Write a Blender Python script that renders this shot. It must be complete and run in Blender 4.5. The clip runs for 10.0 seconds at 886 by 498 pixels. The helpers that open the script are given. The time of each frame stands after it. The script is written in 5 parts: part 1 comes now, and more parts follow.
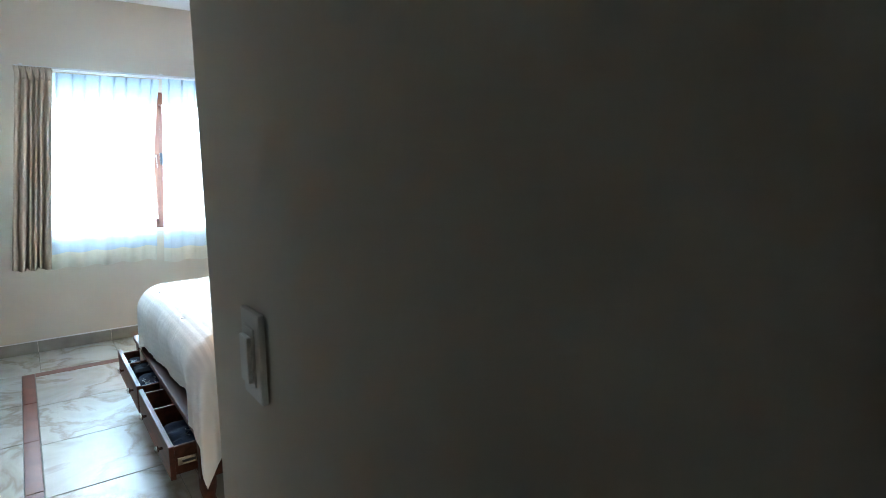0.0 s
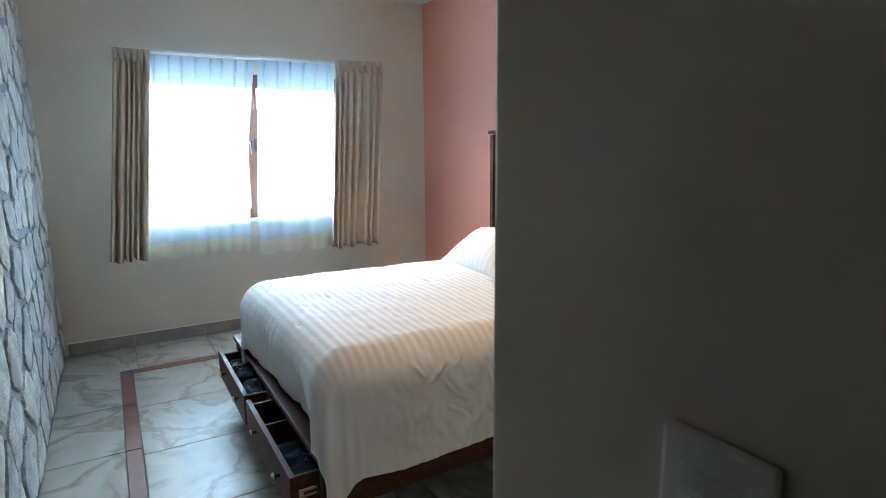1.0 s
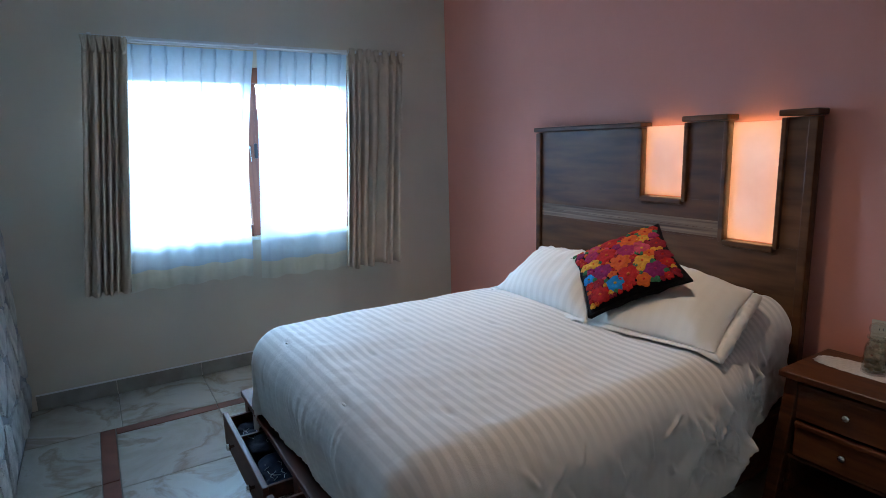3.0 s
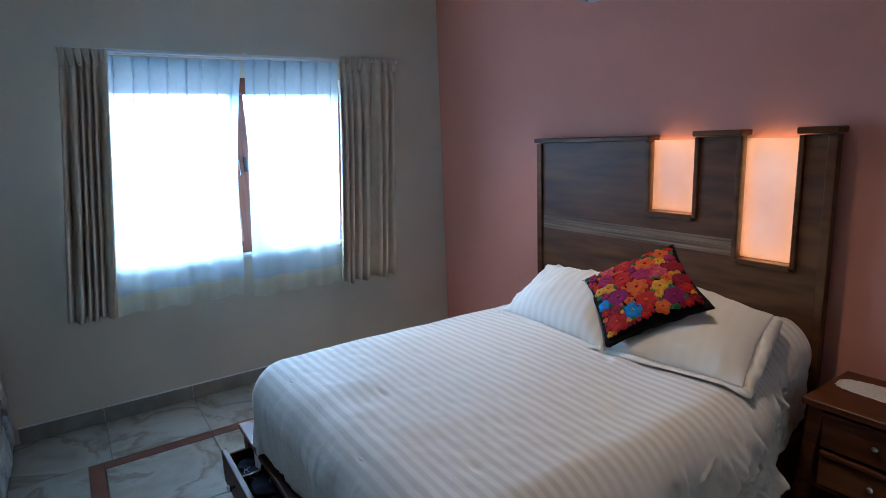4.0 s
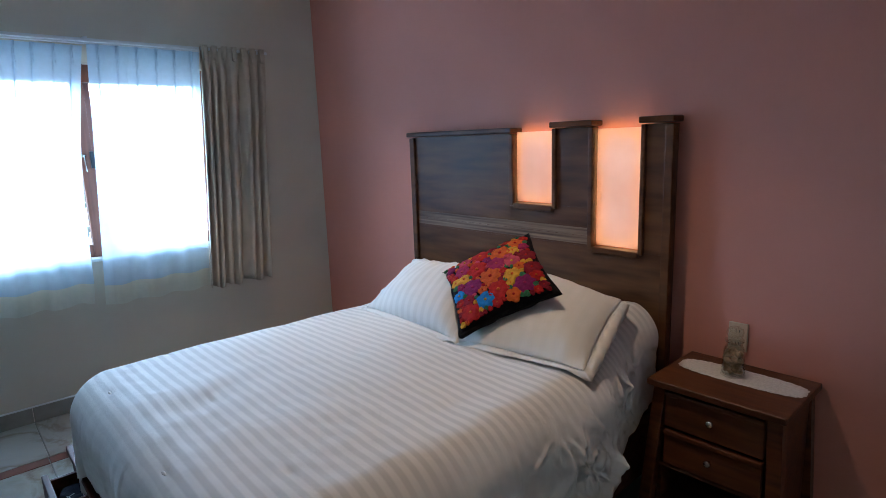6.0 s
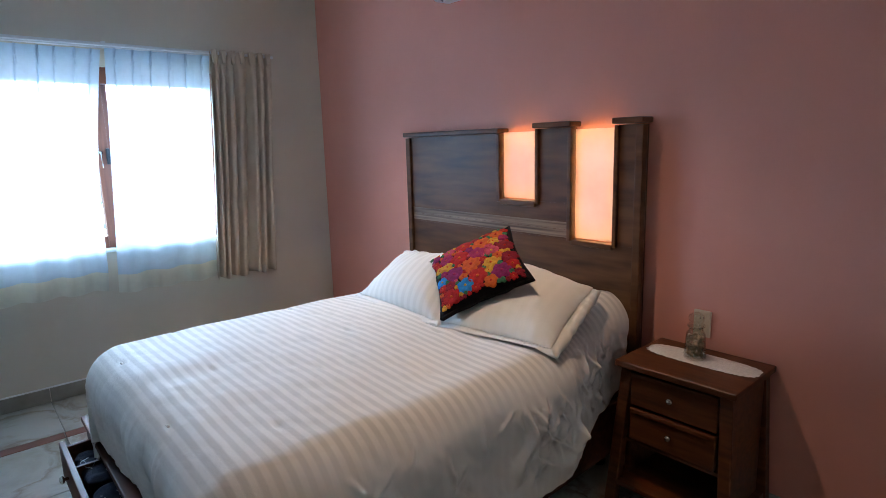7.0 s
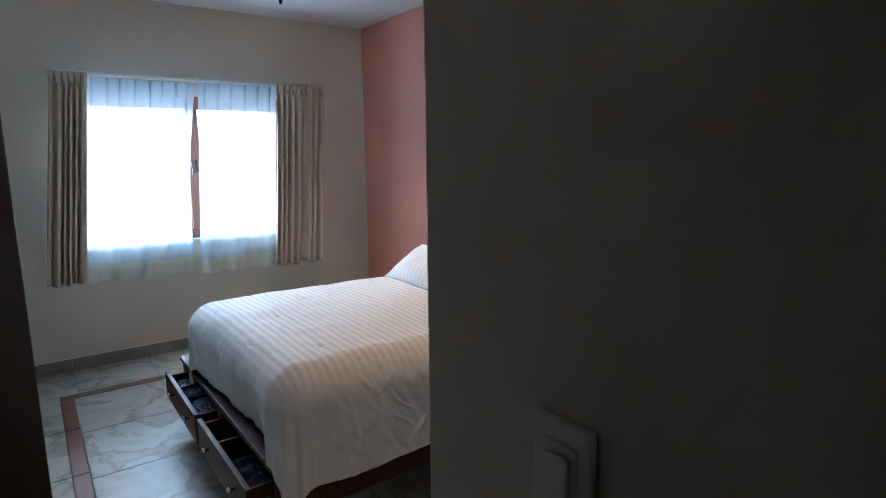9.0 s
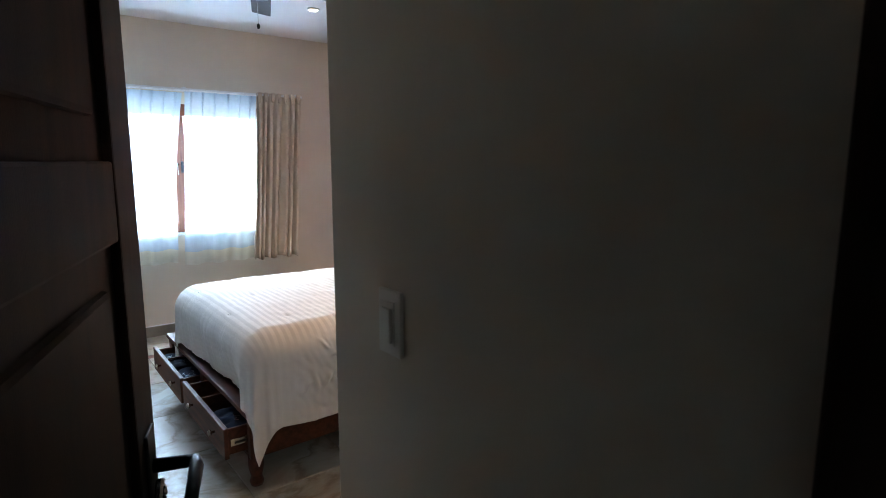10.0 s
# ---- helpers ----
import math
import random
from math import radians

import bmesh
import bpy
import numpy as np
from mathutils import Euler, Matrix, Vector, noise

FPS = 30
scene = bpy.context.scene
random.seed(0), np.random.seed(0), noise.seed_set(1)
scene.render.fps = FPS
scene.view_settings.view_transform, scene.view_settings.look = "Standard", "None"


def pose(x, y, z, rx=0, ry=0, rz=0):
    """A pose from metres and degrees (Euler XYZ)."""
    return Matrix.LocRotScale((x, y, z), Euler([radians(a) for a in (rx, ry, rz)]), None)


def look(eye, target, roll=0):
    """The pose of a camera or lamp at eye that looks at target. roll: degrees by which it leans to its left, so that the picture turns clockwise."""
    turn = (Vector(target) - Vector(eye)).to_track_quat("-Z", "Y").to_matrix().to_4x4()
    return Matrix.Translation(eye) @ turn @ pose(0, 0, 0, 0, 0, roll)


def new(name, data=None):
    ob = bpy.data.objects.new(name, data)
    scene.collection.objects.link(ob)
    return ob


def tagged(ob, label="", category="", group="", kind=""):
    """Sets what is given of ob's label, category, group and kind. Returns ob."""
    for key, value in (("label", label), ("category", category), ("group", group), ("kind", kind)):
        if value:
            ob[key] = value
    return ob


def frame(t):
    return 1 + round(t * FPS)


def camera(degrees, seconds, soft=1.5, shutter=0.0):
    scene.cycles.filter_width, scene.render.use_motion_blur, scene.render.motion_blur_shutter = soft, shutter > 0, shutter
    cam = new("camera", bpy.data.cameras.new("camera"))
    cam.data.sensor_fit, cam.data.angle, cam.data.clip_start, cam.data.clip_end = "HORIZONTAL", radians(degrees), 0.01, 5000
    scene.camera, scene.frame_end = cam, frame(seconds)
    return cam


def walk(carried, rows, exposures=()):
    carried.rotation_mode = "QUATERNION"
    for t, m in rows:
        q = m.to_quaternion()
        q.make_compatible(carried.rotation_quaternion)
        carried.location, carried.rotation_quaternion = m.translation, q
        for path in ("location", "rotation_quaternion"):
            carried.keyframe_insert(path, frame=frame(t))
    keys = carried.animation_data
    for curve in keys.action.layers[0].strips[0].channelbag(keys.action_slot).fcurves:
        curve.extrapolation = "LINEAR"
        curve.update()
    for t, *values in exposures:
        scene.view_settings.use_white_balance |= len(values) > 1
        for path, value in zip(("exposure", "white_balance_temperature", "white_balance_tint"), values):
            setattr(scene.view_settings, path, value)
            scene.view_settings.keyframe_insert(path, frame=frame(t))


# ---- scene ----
cam = camera(76.0, 10.0, soft=0.8, shutter=0.1)
walk(cam, [
    (0.0, pose(-2.535, -5.297, 1.510, 80.66, 0.14, -36.55)),
    (0.5, pose(-2.569, -4.973, 1.475, 80.01, 0.40, -32.64)),
    (1.0, pose(-2.599, -4.729, 1.480, 79.61, 0.49, -30.39)),
    (1.5, pose(-2.556, -4.492, 1.443, 79.90, 0.93, -29.92)),
    (2.0, pose(-2.558, -4.284, 1.438, 79.60, 1.01, -30.81)),
    (2.5, pose(-2.532, -4.116, 1.458, 79.56, 1.36, -31.38)),
    (4.0, pose(-2.555, -3.814, 1.618, 78.79, 2.22, -33.71)),
    (4.5, pose(-2.503, -3.790, 1.651, 78.53, 2.71, -35.95)),
    (5.0, pose(-2.425, -3.777, 1.610, 79.26, 2.49, -39.22)),
    (5.5, pose(-2.357, -3.806, 1.564, 79.35, 1.94, -41.84)),
    (6.0, pose(-2.306, -3.900, 1.533, 79.15, 1.95, -42.28)),
    (7.5, pose(-2.431, -4.236, 1.505, 79.77, 1.36, -40.62)),
    (8.0, pose(-2.543, -4.399, 1.504, 80.06, 0.96, -40.34)),
    (8.5, pose(-2.635, -4.639, 1.560, 80.19, 0.65, -37.95)),
    (9.0, pose(-2.699, -4.890, 1.560, 80.54, 0.63, -36.34)),
    (9.5, pose(-2.807, -5.117, 1.548, 80.86, 0.43, -35.93)),
    (10.0, pose(-2.857, -5.417, 1.540, 81.22, -0.01, -37.89)),
], exposures=[(0.0, 1.88, 6350, 4), (0.6, 1.42, 6350, 4), (1.1, 1.05, 6150, 4), (1.8, 0.42, 6000, 5), (2.5, 0.2, 5700, 6), (4.0, 0.06, 5450, 7), (6.0, 0.08, 5600, 8), (7.5, 0.58, 6050, 11), (8.5, 0.48, 6000, 10), (9.2, 0.45, 6200, 11), (10.0, 1.15, 6550, 11)])

# ---- world and light ----
world = bpy.data.worlds.new("world")
scene.world = world
world.use_nodes = True
wn = world.node_tree
sky = wn.nodes.new("ShaderNodeTexSky")
sky.sky_type = "NISHITA"
sky.sun_disc = False
sky.sun_elevation, sky.sun_rotation = radians(58), radians(200)
wn.nodes["Background"].inputs["Strength"].default_value = 0.12
wn.links.new(sky.outputs[0], wn.nodes["Background"].inputs["Color"])

sun_data = bpy.data.lights.new("sun", "SUN")
sun_data.energy, sun_data.angle, sun_data.color = 3.0, radians(0.5), (1.0, 0.95, 0.87)
sun = new("sun", sun_data)
sun.matrix_world = look((0, 0, 10), (1.0, 2.6, 5.0))

win_data = bpy.data.lights.new("window_skylight", "AREA")
win_data.shape, win_data.size, win_data.size_y = "RECTANGLE", 5.0, 1.6
win_data.energy, win_data.color = 1560.0, (0.58, 0.79, 1.0)
win_light = new("window_skylight", win_data)
win_light.matrix_world = look((-1.58, 3.4, 2.75), (-1.58, 0.0, 1.45))

spot_data = bpy.data.lights.new("downlight_or_fill", "SPOT")
spot_data.spot_blend = 0.8
spot_data.energy, spot_data.color, spot_data.spot_size, spot_data.shadow_soft_size = 32.0, (1.0, 0.72, 0.45), radians(75), 0.03
spot_light = new("downlight_or_fill", spot_data)
spot_light.matrix_world = look((-0.80, -1.13, 2.69), (-0.80, -1.14, 0.0))
# added warm fill with no seen source, tinting the bed's near side
near_fill_data = spot_data.copy()
near_fill_data.energy, near_fill_data.spot_size, near_fill_data.spot_blend = 9.0, radians(90), 1.0
near_fill_data.color = (1.0, 0.62, 0.34)
near_fill = new("downlight_or_fill", near_fill_data)
near_fill.matrix_world = look((-1.85, -3.48, 2.69), (-1.78, -3.30, 0.0))
mid_data = spot_data.copy()
mid_data.energy, mid_data.spot_size, mid_data.spot_blend = 52.0, radians(92), 1.0
mid_data.color = (1.0, 0.69, 0.43)
mid_light = new("downlight_or_fill", mid_data)
mid_light.matrix_world = look((-0.95, -2.45, 2.69), (-0.95, -2.46, 0.0))


# ---- materials ----
def mat(name, color, rough=0.6, metal=0.0, var=0.12, scale=6.0, bump=0.15, bscale=60.0, sheen=0.0, spec=0.5, emit=None, power=0.0, stretch=(1, 1, 1), alt=None):
    m = bpy.data.materials.new(name)
    m.use_nodes = True
    t = m.node_tree
    b = t.nodes["Principled BSDF"]
    co = t.nodes.new("ShaderNodeTexCoord")
    mp = t.nodes.new("ShaderNodeMapping")
    mp.inputs["Scale"].default_value = stretch
    t.links.new(co.outputs["Object"], mp.inputs[0])
    n1 = t.nodes.new("ShaderNodeTexNoise")
    n1.inputs["Scale"].default_value, n1.inputs["Detail"].default_value = scale, 6
    n2 = t.nodes.new("ShaderNodeTexNoise")
    n2.inputs["Scale"].default_value, n2.inputs["Detail"].default_value = bscale, 4
    t.links.new(mp.outputs[0], n1.inputs[0]), t.links.new(mp.outputs[0], n2.inputs[0])
    r = t.nodes.new("ShaderNodeValToRGB")
    lo = alt or tuple(c * (1 - var) for c in color)
    hi = color if alt else tuple(min(1, c * (1 + var)) for c in color)
    r.color_ramp.elements[0].position, r.color_ramp.elements[1].position = 0.3, 0.7
    r.color_ramp.elements[0].color, r.color_ramp.elements[1].color = (*lo, 1), (*hi, 1)
    t.links.new(n1.outputs[0], r.inputs[0])
    t.links.new(r.outputs[0], b.inputs["Base Color"])
    b.inputs["Roughness"].default_value, b.inputs["Metallic"].default_value = rough, metal
    b.inputs["Specular IOR Level"].default_value = spec
    b.inputs["Sheen Weight"].default_value = sheen
    if bump:
        bp = t.nodes.new("ShaderNodeBump")
        bp.inputs["Strength"].default_value, bp.inputs["Distance"].default_value = bump, 0.004
        t.links.new(n2.outputs[0], bp.inputs["Height"])
        t.links.new(bp.outputs[0], b.inputs["Normal"])
    if emit:
        b.inputs["Emission Color"].default_value = (*emit, 1)
        b.inputs["Emission Strength"].default_value = power
    return m


def wood(name, dark, light, rough=0.35, along=(1.5, 18, 18), coat=0.25, spec=0.5):
    m = mat(name, light, rough, alt=dark, scale=2.2, bscale=40, bump=0.06, stretch=along, spec=spec)
    t = m.node_tree
    b = t.nodes["Principled BSDF"]
    b.inputs["Coat Weight"].default_value, b.inputs["Coat Roughness"].default_value = coat, 0.25
    return m


GREY_WALL = mat("painted_plaster_greige", (0.665, 0.59, 0.475), 0.75, var=0.05, scale=1.6, bump=0.12, bscale=90, spec=0.3)
PINK_WALL = mat("painted_plaster_salmon", (0.70, 0.300, 0.225), 0.72, var=0.05, scale=1.4, bump=0.12, bscale=80, spec=0.3)
CEILING = mat("white_ceiling_paint", (0.78, 0.77, 0.75), 0.8, var=0.03, scale=1.5, bump=0.08, bscale=80)
WHITE_PAINT = mat("white_sill_paint", (0.8, 0.79, 0.76), 0.5, var=0.03, bump=0.05)
WHITE_PLASTIC = mat("white_plastic", (0.80, 0.80, 0.78), 0.3, var=0.02, bump=0.0)
CREAM_PLASTIC = mat("cream_plastic", (0.66, 0.63, 0.55), 0.32, var=0.02, bump=0.0)
BEIGE_PLASTIC = mat("beige_plastic", (0.60, 0.48, 0.34), 0.4, var=0.02, bump=0.0)
BLACK_PLASTIC = mat("dark_plastic", (0.02, 0.02, 0.022), 0.4, var=0.1, bump=0.0)
ALU = mat("white_rail_metal", (0.75, 0.75, 0.74), 0.35, metal=0.2, var=0.03, bump=0.0)
NICKEL = mat("brushed_nickel", (0.62, 0.60, 0.56), 0.25, metal=1.0, var=0.06, bump=0.0)
IRON = mat("black_iron", (0.02, 0.02, 0.02), 0.4, metal=0.8, var=0.2, bump=0.1)
GROUT = mat("tile_grout", (0.24, 0.23, 0.20), 0.9, var=0.15, scale=20, bump=0.2)
MORTAR = mat("grey_mortar", (0.25, 0.26, 0.275), 0.95, var=0.18, scale=14, bump=0.6, bscale=70)
SASH_WOOD = wood("window_red_wood", (0.12, 0.032, 0.014), (0.22, 0.065, 0.028), 0.45, (18, 18, 1.5))
BED_WOOD = wood("bed_mahogany", (0.048, 0.016, 0.009), (0.110, 0.036, 0.019), 0.52, (18, 1.5, 18), 0.0, 0.20)
HB_WOOD = wood("headboard_walnut", (0.058, 0.022, 0.008), (0.145, 0.057, 0.020), 0.42, (18, 1.2, 9), 0.03, 0.22)
GRAIN_BAND = wood("streaked_walnut", (0.060, 0.026, 0.012), (0.30, 0.185, 0.11), 0.38, (10, 0.7, 34), 0.04, 0.3)
NS_WOOD = wood("nightstand_cherry", (0.052, 0.016, 0.006), (0.135, 0.044, 0.014), 0.40, (18, 1.5, 18), 0.06, 0.35)
DOOR_WOOD = wood("door_dark_wood", (0.016, 0.007, 0.004), (0.038, 0.016, 0.008), 0.6, (16, 16, 1.3), 0.0, 0.18)
MIRROR_WOOD = wood("mirror_stand_wood", (0.035, 0.010, 0.006), (0.09, 0.026, 0.014), 0.28, (14, 14, 1.5), 0.5)
BASE_TILE = mat("brown_beige_base_tile", (0.30, 0.275, 0.23), 0.4, var=0.2, scale=7, bump=0.05)
RED_TILE = mat("red_clay_border", (0.165, 0.055, 0.03), 0.45, var=0.18, scale=9, bump=0.12, bscale=120)
CURTAIN = mat("beige_curtain_cloth", (0.62, 0.52, 0.40), 0.85, var=0.06, scale=12, bump=0.15, bscale=260, spec=0.2)
DENIM = mat("dark_navy_cloth", (0.008, 0.010, 0.020), 0.9, var=0.5, scale=14, bump=0.5, bscale=160, spec=0.15)
BLUE_LINER = mat("navy_shorts_cloth", (0.008, 0.013, 0.032), 0.9, var=0.4, scale=14, bump=0.5, bscale=160, spec=0.15)
PALE_THREAD = mat("pale_thread", (0.45, 0.47, 0.50), 0.8, var=0.2, bump=0.2)
BLACK_CLOTH = mat("black_felt", (0.006, 0.005, 0.006), 0.95, var=0.3, scale=30, bump=0.3, bscale=220, spec=0.15)
LACE = mat("white_lace_cloth", (0.70, 0.68, 0.66), 0.9, var=0.10, scale=90, bump=0.9, bscale=170)
SHELL = mat("beige_shells", (0.46, 0.33, 0.22), 0.55, var=0.35, scale=30, bump=0.3)
# yard wall gets emission of its own to pass for overexposed daylight
OUTSIDE_WALL = mat("sunlit_glowing_wall", (0.72, 0.74, 0.76), 0.9, var=0.10, scale=0.8, bump=0.2, emit=(0.74, 0.88, 1.0), power=1.1)
OUTSIDE_GROUND = mat("pale_paving", (0.42, 0.41, 0.38), 0.9, var=0.15, scale=2, bump=0.2)
# leaf green paled towards blue-grey, so the daylight haze sits in the colour
HAZED_GREEN = mat("hazed_leaf_green", (0.30, 0.36, 0.36), 0.7, var=0.3, scale=5, bump=0.3)


def tile_material():
    m = mat("marbled_beige_tile", (0.56, 0.525, 0.455), 0.40, var=0.0, bump=0.03, bscale=30, spec=0.3)
    t = m.node_tree
    b = t.nodes["Principled BSDF"]
    co = t.nodes.new("ShaderNodeTexCoord")
    info = t.nodes.new("ShaderNodeObjectInfo")
    add = t.nodes.new("ShaderNodeVectorMath")
    mul = t.nodes.new("ShaderNodeMath")
    mul.operation, mul.inputs[1].default_value = "MULTIPLY", 37.0
    t.links.new(info.outputs["Random"], mul.inputs[0])
    comb = t.nodes.new("ShaderNodeCombineXYZ")
    t.links.new(mul.outputs[0], comb.inputs[0]), t.links.new(mul.outputs[0], comb.inputs[2])
    t.links.new(co.outputs["Object"], add.inputs[0]), t.links.new(comb.outputs[0], add.inputs[1])
    n = t.nodes.new("ShaderNodeTexNoise")
    n.inputs["Scale"].default_value, n.inputs["Detail"].default_value, n.inputs["Distortion"].default_value = 2.3, 9, 0.6
    n.inputs["Roughness"].default_value = 0.55
    t.links.new(add.outputs[0], n.inputs[0])
    r = t.nodes.new("ShaderNodeValToRGB")
    e = r.color_ramp.elements
    e[0].position, e[0].color = 0.26, (0.215, 0.175, 0.122, 1)
    e[1].position, e[1].color = 0.76, (0.440, 0.424, 0.370, 1)
    for p, c in ((0.38, (0.352, 0.323, 0.264, 1)), (0.47, (0.412, 0.388, 0.335, 1)), (0.515, (0.252, 0.208, 0.150, 1)), (0.54, (0.335, 0.300, 0.240, 1)), (0.60, (0.424, 0.400, 0.347, 1))):
        el = e.new(p)
        el.color = c
    t.links.new(n.outputs[0], r.inputs[0])
    t.links.new(r.outputs[0], b.inputs["Base Color"])
    return m


def stone_material():
    m = mat("pale_field_stone", (0.58, 0.565, 0.53), 0.95, var=0.24, scale=13, bump=1.0, bscale=55)
    m.node_tree.nodes["Bump"].inputs["Distance"].default_value = 0.014
    t = m.node_tree
    b = t.nodes["Principled BSDF"]
    info = t.nodes.new("ShaderNodeObjectInfo")
    r = t.nodes.new("ShaderNodeValToRGB")
    r.color_ramp.elements[0].color, r.color_ramp.elements[1].color = (0.70, 0.72, 0.76, 1), (1.0, 0.97, 0.90, 1)
    mix = t.nodes.new("ShaderNodeMix")
    mix.data_type, mix.blend_type = "RGBA", "MULTIPLY"
    mix.inputs[0].default_value = 1.0
    src = b.inputs["Base Color"].links[0].from_socket
    t.links.new(info.outputs["Random"], r.inputs[0])
    t.links.new(src, mix.inputs[6]), t.links.new(r.outputs[0], mix.inputs[7])
    t.links.new(mix.outputs[2], b.inputs["Base Color"])
    return m


def striped_cloth(name, axis, period, a, b_, rough=(0.62, 0.76), border=None, foot=None):
    """Satin stripes woven into cotton, along one axis of the object."""
    m = mat(name, a, 0.5, var=0.03, scale=4, bump=0.55, bscale=20)
    t = m.node_tree
    b = t.nodes["Principled BSDF"]
    co = t.nodes.new("ShaderNodeTexCoord")
    sep = t.nodes.new("ShaderNodeSeparateXYZ")
    t.links.new(co.outputs["UV"], sep.inputs[0])
    mul = t.nodes.new("ShaderNodeMath")
    mul.operation, mul.inputs[1].default_value = "MULTIPLY", 2 * math.pi / period
    t.links.new(sep.outputs[axis], mul.inputs[0])
    sn = t.nodes.new("ShaderNodeMath")
    sn.operation = "SINE"
    t.links.new(mul.outputs[0], sn.inputs[0])
    r = t.nodes.new("ShaderNodeMapRange")
    r.inputs["From Min"].default_value, r.inputs["From Max"].default_value = -0.45, 0.45
    t.links.new(sn.outputs[0], r.inputs["Value"])
    mix = t.nodes.new("ShaderNodeMix")
    mix.data_type = "RGBA"
    mix.inputs[6].default_value, mix.inputs[7].default_value = (*a, 1), (*b_, 1)
    if border is not None:
        edge = t.nodes.new("ShaderNodeMapRange")
        edge.inputs["From Min"].default_value, edge.inputs["From Max"].default_value = border - 0.05, border + 0.05
        edge.inputs["To Min"].default_value = 0.12
        t.links.new(sep.outputs[1], edge.inputs["Value"])
        cut = t.nodes.new("ShaderNodeMath")
        cut.operation = "MULTIPLY"
        t.links.new(r.outputs[0], cut.inputs[0]), t.links.new(edge.outputs[0], cut.inputs[1])
        r = cut
    if foot is not None:
        low = t.nodes.new("ShaderNodeMapRange")
        low.inputs["From Min"].default_value, low.inputs["From Max"].default_value = foot - 0.05, foot + 0.05
        low.inputs["To Min"].default_value = 0.2
        t.links.new(sep.outputs[0], low.inputs["Value"])
        cut = t.nodes.new("ShaderNodeMath")
        cut.operation = "MULTIPLY"
        t.links.new(r.outputs[0], cut.inputs[0]), t.links.new(low.outputs[0], cut.inputs[1])
        r = cut
    # fine creases in the cloth
    crease = t.nodes.new("ShaderNodeTexNoise")
    crease.inputs["Scale"].default_value, crease.inputs["Detail"].default_value, crease.inputs["Distortion"].default_value = 7.0, 4, 0.5
    weave = t.nodes.new("ShaderNodeTexNoise")
    weave.inputs["Scale"].default_value = 420.0
    t.links.new(co.outputs["Object"], crease.inputs[0]), t.links.new(co.outputs["Object"], weave.inputs[0])
    b1, b2 = t.nodes.new("ShaderNodeBump"), t.nodes.new("ShaderNodeBump")
    b1.inputs["Strength"].default_value, b1.inputs["Distance"].default_value = 0.45, 0.012
    b2.inputs["Strength"].default_value, b2.inputs["Distance"].default_value = 0.25, 0.001
    t.links.new(crease.outputs[0], b1.inputs["Height"]), t.links.new(weave.outputs[0], b2.inputs["Height"])
    t.links.new(b1.outputs[0], b2.inputs["Normal"])
    t.links.new(b2.outputs[0], b.inputs["Normal"])
    t.links.new(r.outputs[0], mix.inputs[0])
    t.links.new(mix.outputs[2], b.inputs["Base Color"])
    rr = t.nodes.new("ShaderNodeMapRange")
    rr.inputs["To Min"].default_value, rr.inputs["To Max"].default_value = rough
    t.links.new(r.outputs[0], rr.inputs["Value"])
    t.links.new(rr.outputs[0], b.inputs["Roughness"])
    b.inputs["Sheen Weight"].default_value = 0.15
    b.inputs["Specular IOR Level"].default_value = 0.25
    return m


def sheer_material(name, clear, color):
    m = bpy.data.materials.new(name)
    m.use_nodes = True
    t = m.node_tree
    t.nodes.remove(t.nodes["Principled BSDF"])
    out = t.nodes["Material Output"]
    tr, tl, di = t.nodes.new("ShaderNodeBsdfTransparent"), t.nodes.new("ShaderNodeBsdfTranslucent"), t.nodes.new("ShaderNodeBsdfDiffuse")
    tl.inputs[0].default_value, di.inputs[0].default_value = (*color, 1), (*color, 1)
    co = t.nodes.new("ShaderNodeTexCoord")
    n = t.nodes.new("ShaderNodeTexNoise")
    n.inputs["Scale"].default_value = 30
    t.links.new(co.outputs["Object"], n.inputs[0])
    mr = t.nodes.new("ShaderNodeMapRange")
    mr.inputs["To Min"].default_value, mr.inputs["To Max"].default_value = max(0.0, clear - 0.06), clear + 0.06
    t.links.new(n.outputs[0], mr.inputs["Value"])
    m1, m2 = t.nodes.new("ShaderNodeMixShader"), t.nodes.new("ShaderNodeMixShader")
    m1.inputs[0].default_value = 0.45
    t.links.new(tl.outputs[0], m1.inputs[1]), t.links.new(di.outputs[0], m1.inputs[2])
    t.links.new(mr.outputs[0], m2.inputs[0])
    t.links.new(m1.outputs[0], m2.inputs[1]), t.links.new(tr.outputs[0], m2.inputs[2])
    t.links.new(m2.outputs[0], out.inputs[0])
    return m


def glass_material(name, color=(1, 1, 1), rough=0.0, ior=1.45):
    m = bpy.data.materials.new(name)
    m.use_nodes = True
    b = m.node_tree.nodes["Principled BSDF"]
    b.inputs["Base Color"].default_value = (*color, 1)
    b.inputs["Transmission Weight"].default_value, b.inputs["Roughness"].default_value, b.inputs["IOR"].default_value = 1.0, rough, ior
    return m


